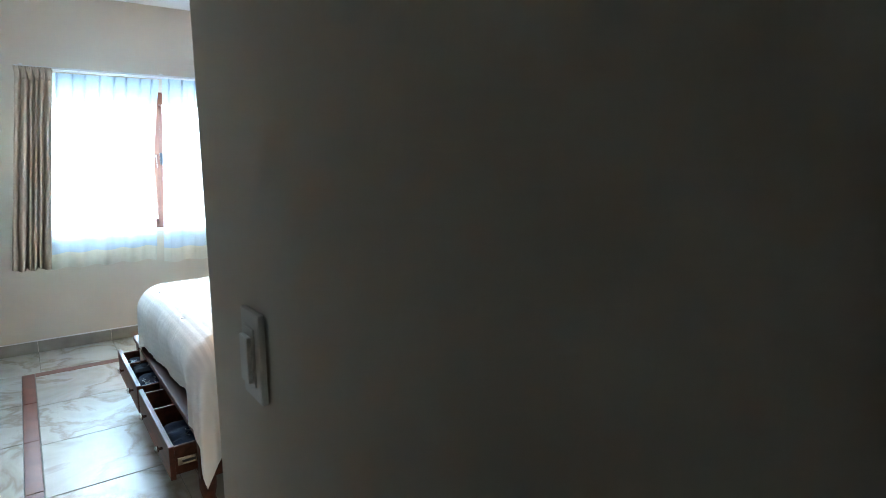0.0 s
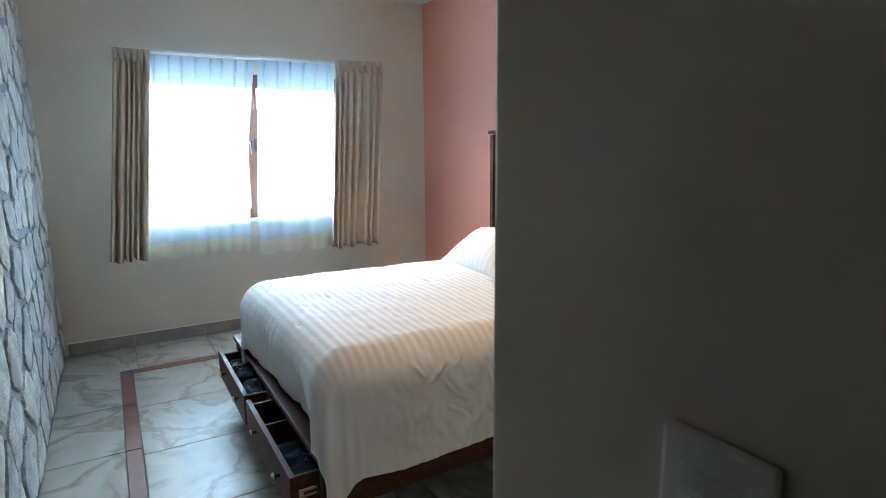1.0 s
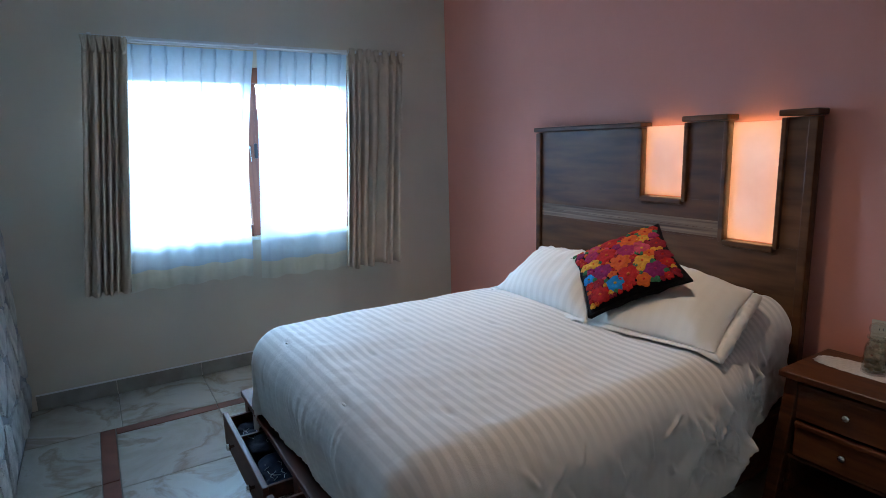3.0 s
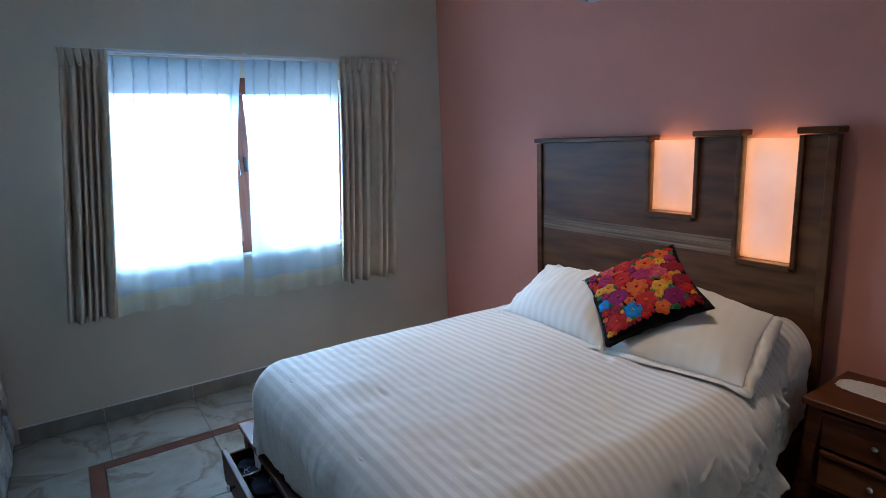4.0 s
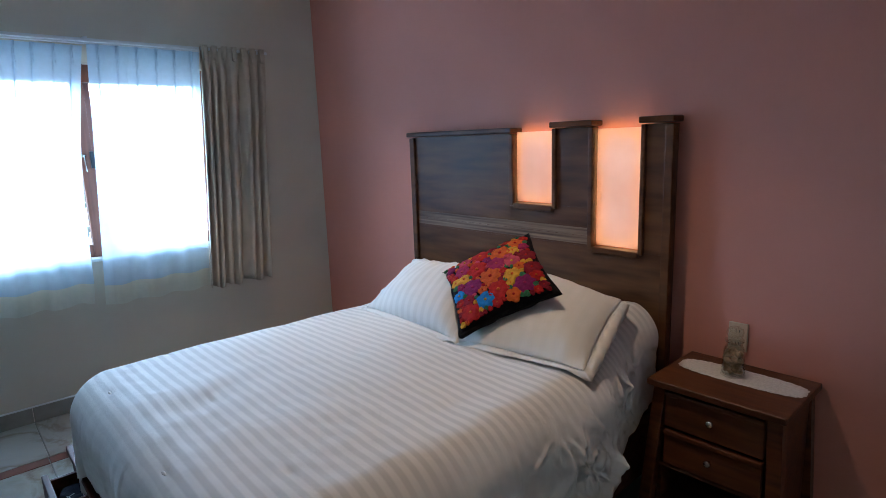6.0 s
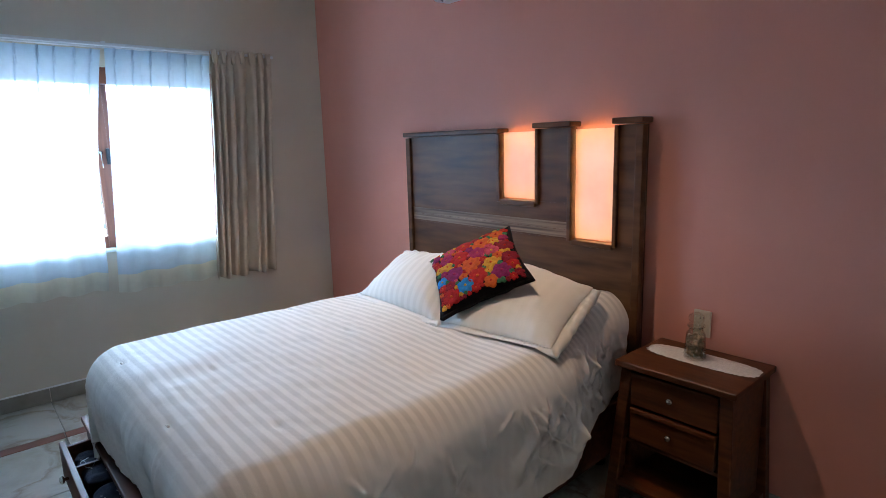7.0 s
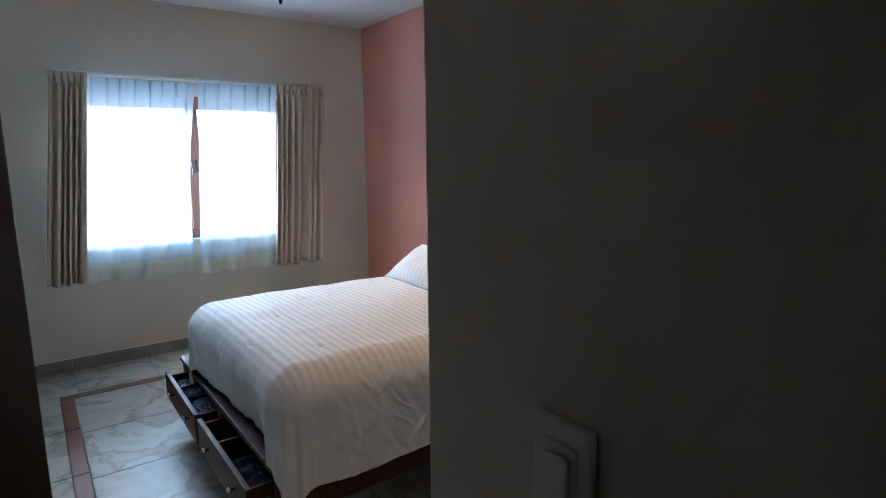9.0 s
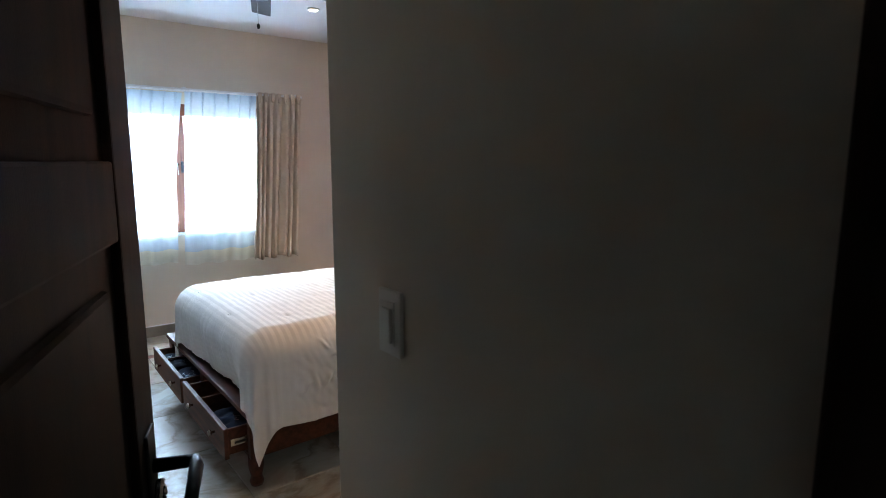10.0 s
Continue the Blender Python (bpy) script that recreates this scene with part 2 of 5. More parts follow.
def thin_glass(name):
    """Clear thin-walled glass: straight through, with a mirror gloss on top."""
    m = bpy.data.materials.new(name)
    m.use_nodes = True
    t = m.node_tree
    t.nodes.remove(t.nodes["Principled BSDF"])
    tr, gl, lw, mx = (t.nodes.new(n) for n in ("ShaderNodeBsdfTransparent", "ShaderNodeBsdfGlossy", "ShaderNodeLayerWeight", "ShaderNodeMixShader"))
    tr.inputs[0].default_value = (0.93, 0.95, 0.94, 1)
    gl.inputs["Roughness"].default_value = 0.06
    lw.inputs["Blend"].default_value = 0.25
    less = t.nodes.new("ShaderNodeMapRange")
    less.inputs["To Min"].default_value, less.inputs["To Max"].default_value = 0.03, 0.35
    t.links.new(lw.outputs["Facing"], less.inputs["Value"])
    t.links.new(less.outputs[0], mx.inputs[0]), t.links.new(tr.outputs[0], mx.inputs[1]), t.links.new(gl.outputs[0], mx.inputs[2])
    t.links.new(mx.outputs[0], t.nodes["Material Output"].inputs[0])
    return m


def onyx_material():
    """Translucent veined stone sheet."""
    m = mat("backlit_onyx", (0.95, 0.84, 0.78), 0.35, alt=(0.86, 0.72, 0.64), scale=5, bump=0.05)
    t = m.node_tree
    b = t.nodes["Principled BSDF"]
    tl = t.nodes.new("ShaderNodeBsdfTranslucent")
    t.links.new(b.inputs["Base Color"].links[0].from_socket, tl.inputs[0])
    mx = t.nodes.new("ShaderNodeMixShader")
    mx.inputs[0].default_value = 0.72
    t.links.new(b.outputs[0], mx.inputs[1]), t.links.new(tl.outputs[0], mx.inputs[2])
    t.links.new(mx.outputs[0], t.nodes["Material Output"].inputs[0])
    return m


TILE = tile_material()
STONE = stone_material()
COMFORTER = striped_cloth("cream_striped_comforter", 0, 0.036, (0.69, 0.665, 0.63), (0.565, 0.545, 0.52), border=-2.97, foot=-2.03)
PILLOW_STRIPE = striped_cloth("white_striped_cotton", 0, 0.045, (0.69, 0.68, 0.66), (0.635, 0.625, 0.605), (0.66, 0.76))
PILLOW_PLAIN = striped_cloth("white_cotton", 0, 0.045, (0.69, 0.67, 0.63), (0.675, 0.655, 0.615), (0.70, 0.74))
SHEER = sheer_material("white_sheer", 0.24, (0.68, 0.82, 0.95))
SHEER_HEM = sheer_material("cream_sheer_hem", 0.06, (0.76, 0.73, 0.62))
GLASS = thin_glass("clear_glass")
PANE = glass_material("window_pane_glass", ior=1.02)
MIRROR = mat("mirror_silver", (0.9, 0.9, 0.9), 0.02, metal=1.0, var=0.0, bump=0.0)
LED = mat("warm_led_strip", (1, 0.6, 0.25), 0.5, emit=(1.0, 0.60, 0.22), power=5.8, bump=0.0)
LED_SHEET = mat("dim_light_sheet", (1, 0.9, 0.8), 0.5, emit=(1.0, 0.80, 0.79), power=0.80, bump=0.0)
ONYX = onyx_material()
BULB = mat("downlight_lens", (1, 0.95, 0.85), 0.4, emit=(1.0, 0.86, 0.66), power=9.0, bump=0.0)


# ---- building helpers ----
def mesh_of(bm, material, smooth=False):
    me = bpy.data.meshes.new("mesh")
    bmesh.ops.recalc_face_normals(bm, faces=bm.faces)
    for f in bm.faces:
        f.smooth = smooth
    bm.to_mesh(me)
    bm.free()
    me.materials.append(material)
    return me


def part(name, bm, material, parent, label="", smooth=False):
    ob = new(name, mesh_of(bm, material, smooth))
    if parent is not None:
        ob.parent = parent
        ob.matrix_parent_inverse = parent.matrix_world.inverted() if parent.parent is None else Matrix.Identity(4)
        if parent.parent is not None:
            ob.matrix_parent_inverse = (parent.parent.matrix_world @ parent.matrix_parent_inverse @ parent.matrix_basis).inverted()
    if label:
        tagged(ob, label)
    return ob


def thing(name, label, category, at=(0, 0, 0), group="", kind=""):
    ob = new(name)
    ob.matrix_world = Matrix.Translation(at)
    ob.empty_display_size = 0.05
    ob.matrix_basis = Matrix.Translation(at)
    return tagged(ob, label, category, group, kind)


def box(x0, x1, y0, y1, z0, z1, bevel=0.0, seg=2, bm=None, m=None):
    own = bm if bm is not None else bmesh.new()
    r = bmesh.ops.create_cube(own, size=1.0, matrix=Matrix.Translation(((x0 + x1) / 2, (y0 + y1) / 2, (z0 + z1) / 2)) @ Matrix.Diagonal((abs(x1 - x0), abs(y1 - y0), abs(z1 - z0), 1)))
    vs = r["verts"]
    if bevel:
        es = {e for v in vs for e in v.link_edges}
        rb = bmesh.ops.bevel(own, geom=list(es), offset=bevel, segments=seg, affect="EDGES", profile=0.6)
        vs = list({v for f in rb["faces"] for v in f.verts} | {v for v in vs if v.is_valid})
    if m is not None:
        bmesh.ops.transform(own, matrix=m, verts=vs)
    return own


def lathe(profile, m=None, seg=24, bm=None):
    """Turn (radius, height) points round z."""
    own = bm if bm is not None else bmesh.new()
    m = m or Matrix.Identity(4)
    rings = []
    for r, z in profile:
        rings.append([own.verts.new(m @ Vector((max(r, 1e-4) * math.cos(2 * math.pi * i / seg), max(r, 1e-4) * math.sin(2 * math.pi * i / seg), z))) for i in range(seg)])
    for a, b in zip(rings, rings[1:]):
        for i in range(seg):
            own.faces.new((a[i], a[(i + 1) % seg], b[(i + 1) % seg], b[i]))
    own.faces.new(rings[0][::-1]), own.faces.new(rings[-1])
    return own


def sheet(nu, nv, fn, uv=None, thick=0.0):
    """A grid surface fn(u, v) with u, v in 0..1, with cloth thickness."""
    bm = bmesh.new()
    layer = bm.loops.layers.uv.new("UVMap")
    vs = [[bm.verts.new(fn(i / nu, j / nv)) for j in range(nv + 1)] for i in range(nu + 1)]
    for i in range(nu):
        for j in range(nv):
            f = bm.faces.new((vs[i][j], vs[i + 1][j], vs[i + 1][j + 1], vs[i][j + 1]))
            for lp, (a, b) in zip(f.loops, ((i, j), (i + 1, j), (i + 1, j + 1), (i, j + 1))):
                lp[layer].uv = uv(a / nu, b / nv) if uv else (a / nu, b / nv)
    if thick:
        bmesh.ops.recalc_face_normals(bm, faces=bm.faces)
        bm.normal_update()
        bmesh.ops.solidify(bm, geom=bm.faces[:], thickness=thick)
    return bm


def tube(points, radius, seg=8, bm=None):
    own = bm if bm is not None else bmesh.new()
    pts = [Vector(p) for p in points]
    rings = []
    for k, p in enumerate(pts):
        d = (pts[min(k + 1, len(pts) - 1)] - pts[max(k - 1, 0)]).normalized()
        q = d.to_track_quat("Z", "Y").to_matrix()
        r = radius[k] if isinstance(radius, (list, tuple)) else radius
        rings.append([own.verts.new(p + q @ Vector((r * math.cos(2 * math.pi * i / seg), r * math.sin(2 * math.pi * i / seg), 0))) for i in range(seg)])
    for a, b in zip(rings, rings[1:]):
        for i in range(seg):
            own.faces.new((a[i], a[(i + 1) % seg], b[(i + 1) % seg], b[i]))
    own.faces.new(rings[0][::-1]), own.faces.new(rings[-1])
    return own


def structure(name, bm, material, label, category):
    ob = part(name, bm, material, None)
    return tagged(ob, label, category, kind="structure")


# ---- plan ----
PX = -0.03      # salmon wall
WX = -3.00      # stone wall
SY = -4.30      # wall with the passage corner
CX = -2.294     # passage wall with the light switch
DY = -5.28      # doorway
HZ = 2.715       # ceiling
WIN = (-2.42, -0.85, 0.905, 2.04)

# ---- large structure ----
structure("floor", box(WX - 0.2, PX + 0.2, -6.4, 0.3, -0.12, -0.008), GROUT, "floor of large marbled beige tiles with red border", "floor")
structure("ceiling", box(WX - 0.2, PX + 0.2, -6.4, 0.3, HZ, HZ + 0.12), CEILING, "flat white painted ceiling", "ceiling")
bm = box(WX - 0.2, WIN[0], 0.0, 0.22, 0, HZ)
box(WIN[1], PX + 0.2, 0.0, 0.22, 0, HZ, bm=bm)
box(WIN[0], WIN[1], 0.0, 0.22, 0, WIN[2], bm=bm)
box(WIN[0], WIN[1], 0.0, 0.22, WIN[3], HZ, bm=bm)
structure("wall_north", bm, GREY_WALL, "greige painted plaster wall with the window", "wall")
structure("wall_east", box(PX, PX + 0.2, SY - 0.2, 0.0, 0, HZ), PINK_WALL, "salmon pink painted wall behind the bed", "wall")
bm = bmesh.new()
corner = box(CX, PX, SY - 2.3, SY, 0, HZ, 0.006, 2, bm=bm)
structure("wall_south", bm, GREY_WALL, "greige painted wall with rounded corner and light switch", "wall")
wall_west = structure("wall_west", box(WX - 0.2, WX, -6.4, 0.0, 0, HZ), MORTAR, "pale field stones set in grey mortar", "stone wall")
# unseen end wall, set close so it bounces light into the passage
structure("wall_hall_bounce", box(WX, CX, -6.4, -6.2, 0, HZ), GREY_WALL, "unseen greige wall added to close the hall and bounce light", "wall")
structure("wall_door_head", box(WX, CX, DY - 0.12, DY, 2.10, HZ), GREY_WALL, "greige plaster above the bedroom doorway", "wall")

# door frame of the passage
frame_ob = thing("door_1", "dark wooden door frame around the bedroom doorway", "door frame", (-2.65, DY - 0.06, 0), kind="structure")
part("jamb", box(CX - 0.018, CX - 0.001, DY - 0.14, DY + 0.03, 0.0, 2.10, 0.004), DOOR_WOOD, frame_ob)
part("jamb", box(WX + 0.001, WX + 0.035, DY - 0.14, DY - 0.02, 0.0, 2.10, 0.004), DOOR_WOOD, frame_ob)
part("lintel", box(WX + 0.036, CX - 0.036, DY - 0.14, DY + 0.02, 2.06, 2.098, 0.004), DOOR_WOOD, frame_ob)


def build_door():
    """Panelled leaf, half open, hinged on the stone side."""
    hinge, edge = Vector((-2.970, -5.235, 0)), Vector((-2.704, -4.50, 0))
    d = (edge - hinge).normalized()
    w = (edge - hinge).length
    ang = math.atan2(d.y, d.x)
    m = Matrix.Translation(hinge) @ Matrix.Rotation(ang, 4, "Z")
    ob = thing("wooden_door", "dark brown panelled wooden door standing half open", "door", hinge)
    st, th = 0.115, 0.040
    for name, x0, x1, z0, z1 in (("stile", 0, st, 0.01, 2.05), ("stile", w - st, w, 0.01, 2.05)):
        part(name, box(x0, x1, 0, th, z0, z1, 0.004, m=m), DOOR_WOOD, ob)
    for z0, z1 in ((0.01, 0.24), (0.86, 0.98), (1.44, 1.54), (1.93, 2.05)):
        part("rail", box(st, w - st, 0.001, th - 0.001, z0, z1, 0.004, m=m), DOOR_WOOD, ob)
    for z0, z1 in ((0.24, 0.86), (0.98, 1.44), (1.54, 1.93)):
        bm = box(st, w - st, 0.012, th - 0.012, z0, z1, m=m)
        box(st + 0.05, w - st - 0.05, 0.004, th - 0.004, z0 + 0.05, z1 - 0.05, 0.008, 2, bm=bm, m=m)
        part("panel", bm, DOOR_WOOD, ob)
    plate = part("handle_plate", box(w - 0.085, w - 0.035, -0.006, 0.0, 0.95, 1.16, 0.003, m=m), IRON, ob, "black iron handle plate")
    part("lever", tube([m @ Vector(p) for p in ((w - 0.06, -0.004, 1.105), (w - 0.06, -0.05, 1.105), (w - 0.065, -0.062, 1.106), (w - 0.09, -0.066, 1.11), (w - 0.16, -0.066, 1.104), (w - 0.18, -0.062, 1.09))], [0.011, 0.010, 0.010, 0.010, 0.009, 0.008]), IRON, plate, "black iron lever", True)
    for k in range(8):
        a = 2 * math.pi * k / 8
        part("scroll", tube([m @ Vector((w - 0.06 + 0.026 * math.cos(a + q * 0.5) * (1 - q * 0.1), -0.012, 1.045 + 0.036 * math.sin(a + q * 0.5) * (1 - q * 0.1))) for q in range(4)], 0.005, 6), NICKEL, plate)


build_door()


# ---- window ----
def build_window():
    ob = thing("window_1", "two-sash red wooden window full of daylight", "window", ((WIN[0] + WIN[1]) / 2, 0.11, WIN[2]), kind="structure")
    x0, x1, z0, z1 = WIN
    for a, b, c, d in ((x0, x0 + 0.05, z0, z1), (x1 - 0.05, x1, z0, z1), (x0 + 0.05, x1 - 0.05, z0, z0 + 0.078), (x0 + 0.05, x1 - 0.05, z1 - 0.10, z1)):
        part("window_frame", box(a, b, 0.06, 0.15, c, d, 0.004), SASH_WOOD, ob)
    xm = -1.575
    part("window_stile", box(xm - 0.036, xm + 0.030, 0.05, 0.10, z0 + 0.004, z1 - 0.02, 0.004), SASH_WOOD, ob)
    part("window_stile", box(xm + 0.036, xm + 0.070, 0.104, 0.145, z0 + 0.079, z1 - 0.102, 0.004), SASH_WOOD, ob)
    lock = part("lock", box(xm + 0.012, xm + 0.034, 0.036, 0.052, 1.44, 1.54, 0.004), BLACK_PLASTIC, ob, "dark window latch")
    part("key", lathe([(0.012, 0), (0.012, 0.006), (0.006, 0.008), (0.005, 0.016)], pose(xm - 0.018, 0.05, 1.515, 90), 14), NICKEL, ob, "small nickel keyhole", True)
    part("chain", tube([(xm - 0.018, 0.036, 1.51), (xm - 0.016, 0.038, 1.46), (xm - 0.014, 0.038, 1.42)], 0.003, 6), NICKEL, ob)
    for a, b, y in ((x0 + 0.05, xm - 0.036, 0.074), (xm + 0.07, x1 - 0.05, 0.124)):
        p = part("pane", box(a, b, y, y + 0.005, z0 + 0.078, z1 - 0.10), PANE, ob)
        p.visible_shadow = False
    part("window_sill", box(x0 + 0.002, x1 - 0.002, -0.012, 0.058, z0 - 0.02, z0 - 0.0005, 0.004), WHITE_PAINT, ob, "white painted sill")


build_window()

# ---- what stands outside the window ----
structure("ground", box(-14, 12, 0.5, 40, -0.5, -0.3), OUTSIDE_GROUND, "pale paved yard outside the window", "ground")
structure("backdrop", box(-12, 10, 9.0, 9.3, -0.3, 2.9), OUTSIDE_WALL, "sunlit yard wall made brighter by its own glow", "yard wall")


# made-up shrubs stand in for the dim shapes beyond the sheers
def added_shrub(x, y, s, n):
    ob = thing("shrub", "made-up shrub with haze painted into its green", "shrub", (x, y, -0.3), group="yard shrubs")
    bm = bmesh.new()
    rnd = random.Random(n)
    for _ in range(240):
        a, h, q = rnd.uniform(0, 6.28), rnd.uniform(0.1, 1.0), rnd.uniform(0.1, 1)
        r = s * 0.55 * math.sin(math.pi * min(1, h * 0.85 + 0.1)) * q ** 0.5
        c = Vector((x + r * math.cos(a), y + r * math.sin(a), -0.3 + h * s))
        mm = Matrix.Translation(c) @ Euler((rnd.uniform(0, 3), rnd.uniform(0, 3), rnd.uniform(0, 3))).to_matrix().to_4x4()
        w = 0.06 * s
        vs = [bm.verts.new(mm @ Vector(p)) for p in ((-w, 0, 0), (0, -w * 0.5, 0.01), (w, 0, 0), (0, w * 0.5, 0.01))]
        bm.faces.new(vs)
    part("crown", bm, HAZED_GREEN, ob)
    part("stem", tube([(x, y, -0.3), (x + 0.02, y, -0.3 + s * 0.6)], [0.03 * s, 0.012 * s]), BED_WOOD, ob)


added_shrub(-0.2, 6.8, 2.0, 1)
added_shrub(0.9, 7.4, 1.6, 2)
added_shrub(-2.4, 7.6, 1.7, 3)


# ---- curtains ----
def curtain(name, label, x0, x1, z0, z1, y, folds, depth, material, group, flare=0.0, seed=0, lean=0.0, bulge=0.0):
    ob = thing(name, label, "curtain", ((x0 + x1) / 2, y, z1), group=group)
    rnd = random.Random(seed)
    ph = [rnd.uniform(-0.5, 0.5) for _ in range(folds + 2)]
    am = [rnd.uniform(0.8, 1.1) for _ in range(folds + 2)]

    def place(u, v, zz0, zz1):
        z = zz1 + (zz0 - zz1) * v
        h = (z1 - z) / (z1 - z0)
        k = folds * (u + 0.045 * math.sin(2 * math.pi * u * 1.3 + seed) + 0.016 * math.sin(2 * math.pi * u * 3.3 + 2 * seed) * min(1.0, h * 3))
        i = max(0, min(int(k), folds - 1))
        sharp = 2 * abs(math.sin(math.pi * (k + 0.12 * ph[i] * h))) ** 0.8 - 1
        head = min(1.0, h / 0.055)
        pinch = 1.0 - 0.65 * math.exp(-((h - 0.06) / 0.03) ** 2)
        yy = y - depth * am[i] * (sharp * (0.55 + 0.45 * head)) * pinch * (0.8 + 0.35 * h) - 0.012 * math.sin(3.1 * h + ph[i] * 4) * h
        xx = x0 + (x1 - x0) * u + 0.0025 * math.sin(2 * math.pi * 2 * k) * head + lean * h + flare * (u - 0.5) * h + bulge * u ** 3 * math.sin(math.pi * min(1.0, h * 1.1))
        return Vector((xx, yy, z + (0.010 * math.sin(2 * math.pi * k * 0.5 + 1) * h * h)))
    part("cloth", sheet(folds * 14, 34, lambda u, v: place(u, v, z0, z1), thick=0.0025), material, ob, smooth=True).shadow_terminator_geometry_offset = 0.0
    # stitched pleat heads
    for i in range(folds):
        xx = x0 + (x1 - x0) * (i + 0.25) / folds
        for q in (-0.011, 0.0, 0.011):
            part("pleat", tube([(xx + q * 0.4, y - depth - 0.004, z1 - 0.085), (xx + q * 0.7, y - depth - 0.008, z1 - 0.05), (xx + q, y - depth - 0.010, z1 - 0.002 + abs(q) * 0.6)], [0.003, 0.0060, 0.0085], 7), material, ob, smooth=True)
        hb = 0.045
        part("pleat", box(xx - 0.0035, xx + 0.0035, y - depth - 0.012, y - depth * 0.2, z1 - hb - 0.03, z1 - 0.006, 0.0025, 1), material, ob)
    return ob


curtain("curtain", "beige pleated curtain drawn to the side of window", -2.49, -2.265, 0.680, 2.138, -0.145, 6, 0.042, CURTAIN, "side curtains", seed=2, lean=-0.150, flare=0.02)
curtain("curtain", "beige pleated curtain drawn to the side of window", -0.925, -0.490, 0.625, 2.158, -0.145, 7, 0.042, CURTAIN, "side curtains", seed=5, lean=-0.095)


def sheer_curtain(x0, x1, z0, z1, y, pleats, seed, lean, bulge):
    """Thin cloth hanging almost flat, gathered by pinch pleats whose narrow folds run down and die away."""
    ob = thing("sheer_curtain", "white sheer curtain glowing with daylight", "curtain", ((x0 + x1) / 2, y, z1), group="sheer curtains")
    rnd = random.Random(seed)
    gathers = [((i + 0.5) / pleats + rnd.uniform(-0.012, 0.012), rnd.uniform(0.35, 1.0), rnd.uniform(-0.012, 0.012), 1.0) for i in range(pleats)]
    gathers += [(rnd.uniform(0.03, 0.97), rnd.uniform(0.6, 1.0), rnd.uniform(-0.02, 0.02), rnd.uniform(0.35, 0.6)) for i in range(pleats)]
    width = x1 - x0
    hem = 0.118

    def hang(u, v, za, zb):
        z = zb + (za - zb) * v
        h = (z1 - z) / (z1 - z0)
        xx, yy = x0 + width * u, y
        for c, reach, drift, size in gathers:
            g = (u - c) * width - drift * h
            w = 0.011 + 0.010 * h
            if abs(g) < 4 * w:
                k = g / w
                first = 1.0 if size == 1.0 else min(1.0, h * 4)
                a = size * first * max(0.12, 1.0 - h / reach)
                xx -= 0.030 * a * k * math.exp(-k * k)
                yy -= 0.020 * a * math.exp(-k * k)
        yy -= 0.010 * math.sin(2 * math.pi * u * pleats * 0.5 + seed) * h + 0.006 * math.sin(2 * math.pi * u * pleats + seed) * h
        xx += lean * h + bulge * u ** 3 * math.sin(math.pi * min(1.0, h * 1.1))
        return Vector((xx, yy, z + 0.009 * math.sin(2 * math.pi * u * pleats * 0.5 + 1 + seed) * h * h))
    part("cloth", sheet(pleats * 34, 34, lambda u, v: hang(u, v, z0 + hem, z1)), SHEER, ob, smooth=True)
    part("hem", sheet(pleats * 20, 5, lambda u, v: hang(u, v, z0, z0 + hem) + Vector((0, 0.0015, 0))), SHEER_HEM, ob, "doubled cream hem", True)
    part("heading", sheet(pleats * 20, 2, lambda u, v: hang(u, v, z1 - 0.045, z1 + 0.006) + Vector((0, -0.003, 0))), SHEER, ob, "stiff heading tape", True)
    for c, reach, drift, size in gathers[:pleats]:
        xx = x0 + width * c
        part("pleat", tube([(xx, y - 0.022, z1 - 0.105), (xx, y - 0.026, z1 - 0.055), (xx + 0.002, y - 0.030, z1 + 0.004)], [0.0015, 0.0035, 0.0045], 7), SHEER, ob, smooth=True)


sheer_curtain(-2.285, -1.545, 0.655, 2.118, -0.070, 8, 3, -0.125, -0.030)
sheer_curtain(-1.522, -0.90, 0.622, 2.130, -0.070, 6, 7, -0.095, 0.0)
rail = thing("curtain_rail", "white metal double curtain rail above window", "curtain rail", (-1.5, -0.06, 2.15))
part("track", box(-2.495, -0.475, -0.085, -0.050, 2.136, 2.160, 0.004), ALU, rail)
part("track", box(-2.495, -0.475, -0.150, -0.115, 2.138, 2.156, 0.004), ALU, rail)
for x in (-2.45, -1.53, -0.53):
    part("bracket", box(x - 0.01, x + 0.01, -0.115, -0.001, 2.161, 2.170, 0.002), ALU, rail)

# ---- baseboards ----
base_n = thing("baseboard", "beige marbled tile baseboard under the window", "baseboard", (-1.4, -0.006, 0), kind="structure")
x = WX + 0.03
for xe in (-2.55, -2.05, -1.55, -1.05, -0.55, PX - 0.014):
    part("tile", box(x + 0.002, xe - 0.002, -0.013, -0.0005, 0.001, 0.092, 0.002, 1), BASE_TILE, base_n)
    x = xe
part("top_edge", box(WX + 0.03, PX - 0.014, -0.0125, -0.0005, 0.0925, 0.100, 0.002, 1), WHITE_PAINT, base_n, "pale grout edge")
base_e = thing("baseboard", "beige marbled tile baseboard along the salmon wall", "baseboard", (PX - 0.006, -2, 0), kind="structure")
y = -0.014
while y > SY + 0.02:
    ye = max(y - 0.56, SY + 0.014)
    part("tile", box(PX - 0.013, PX - 0.0005, ye + 0.002, y - 0.002, 0.001, 0.092, 0.002, 1), BASE_TILE, base_e)
    y = ye
base_s = thing("baseboard", "beige marbled tile baseboard on the passage walls", "baseboard", (CX, SY, 0), kind="structure")
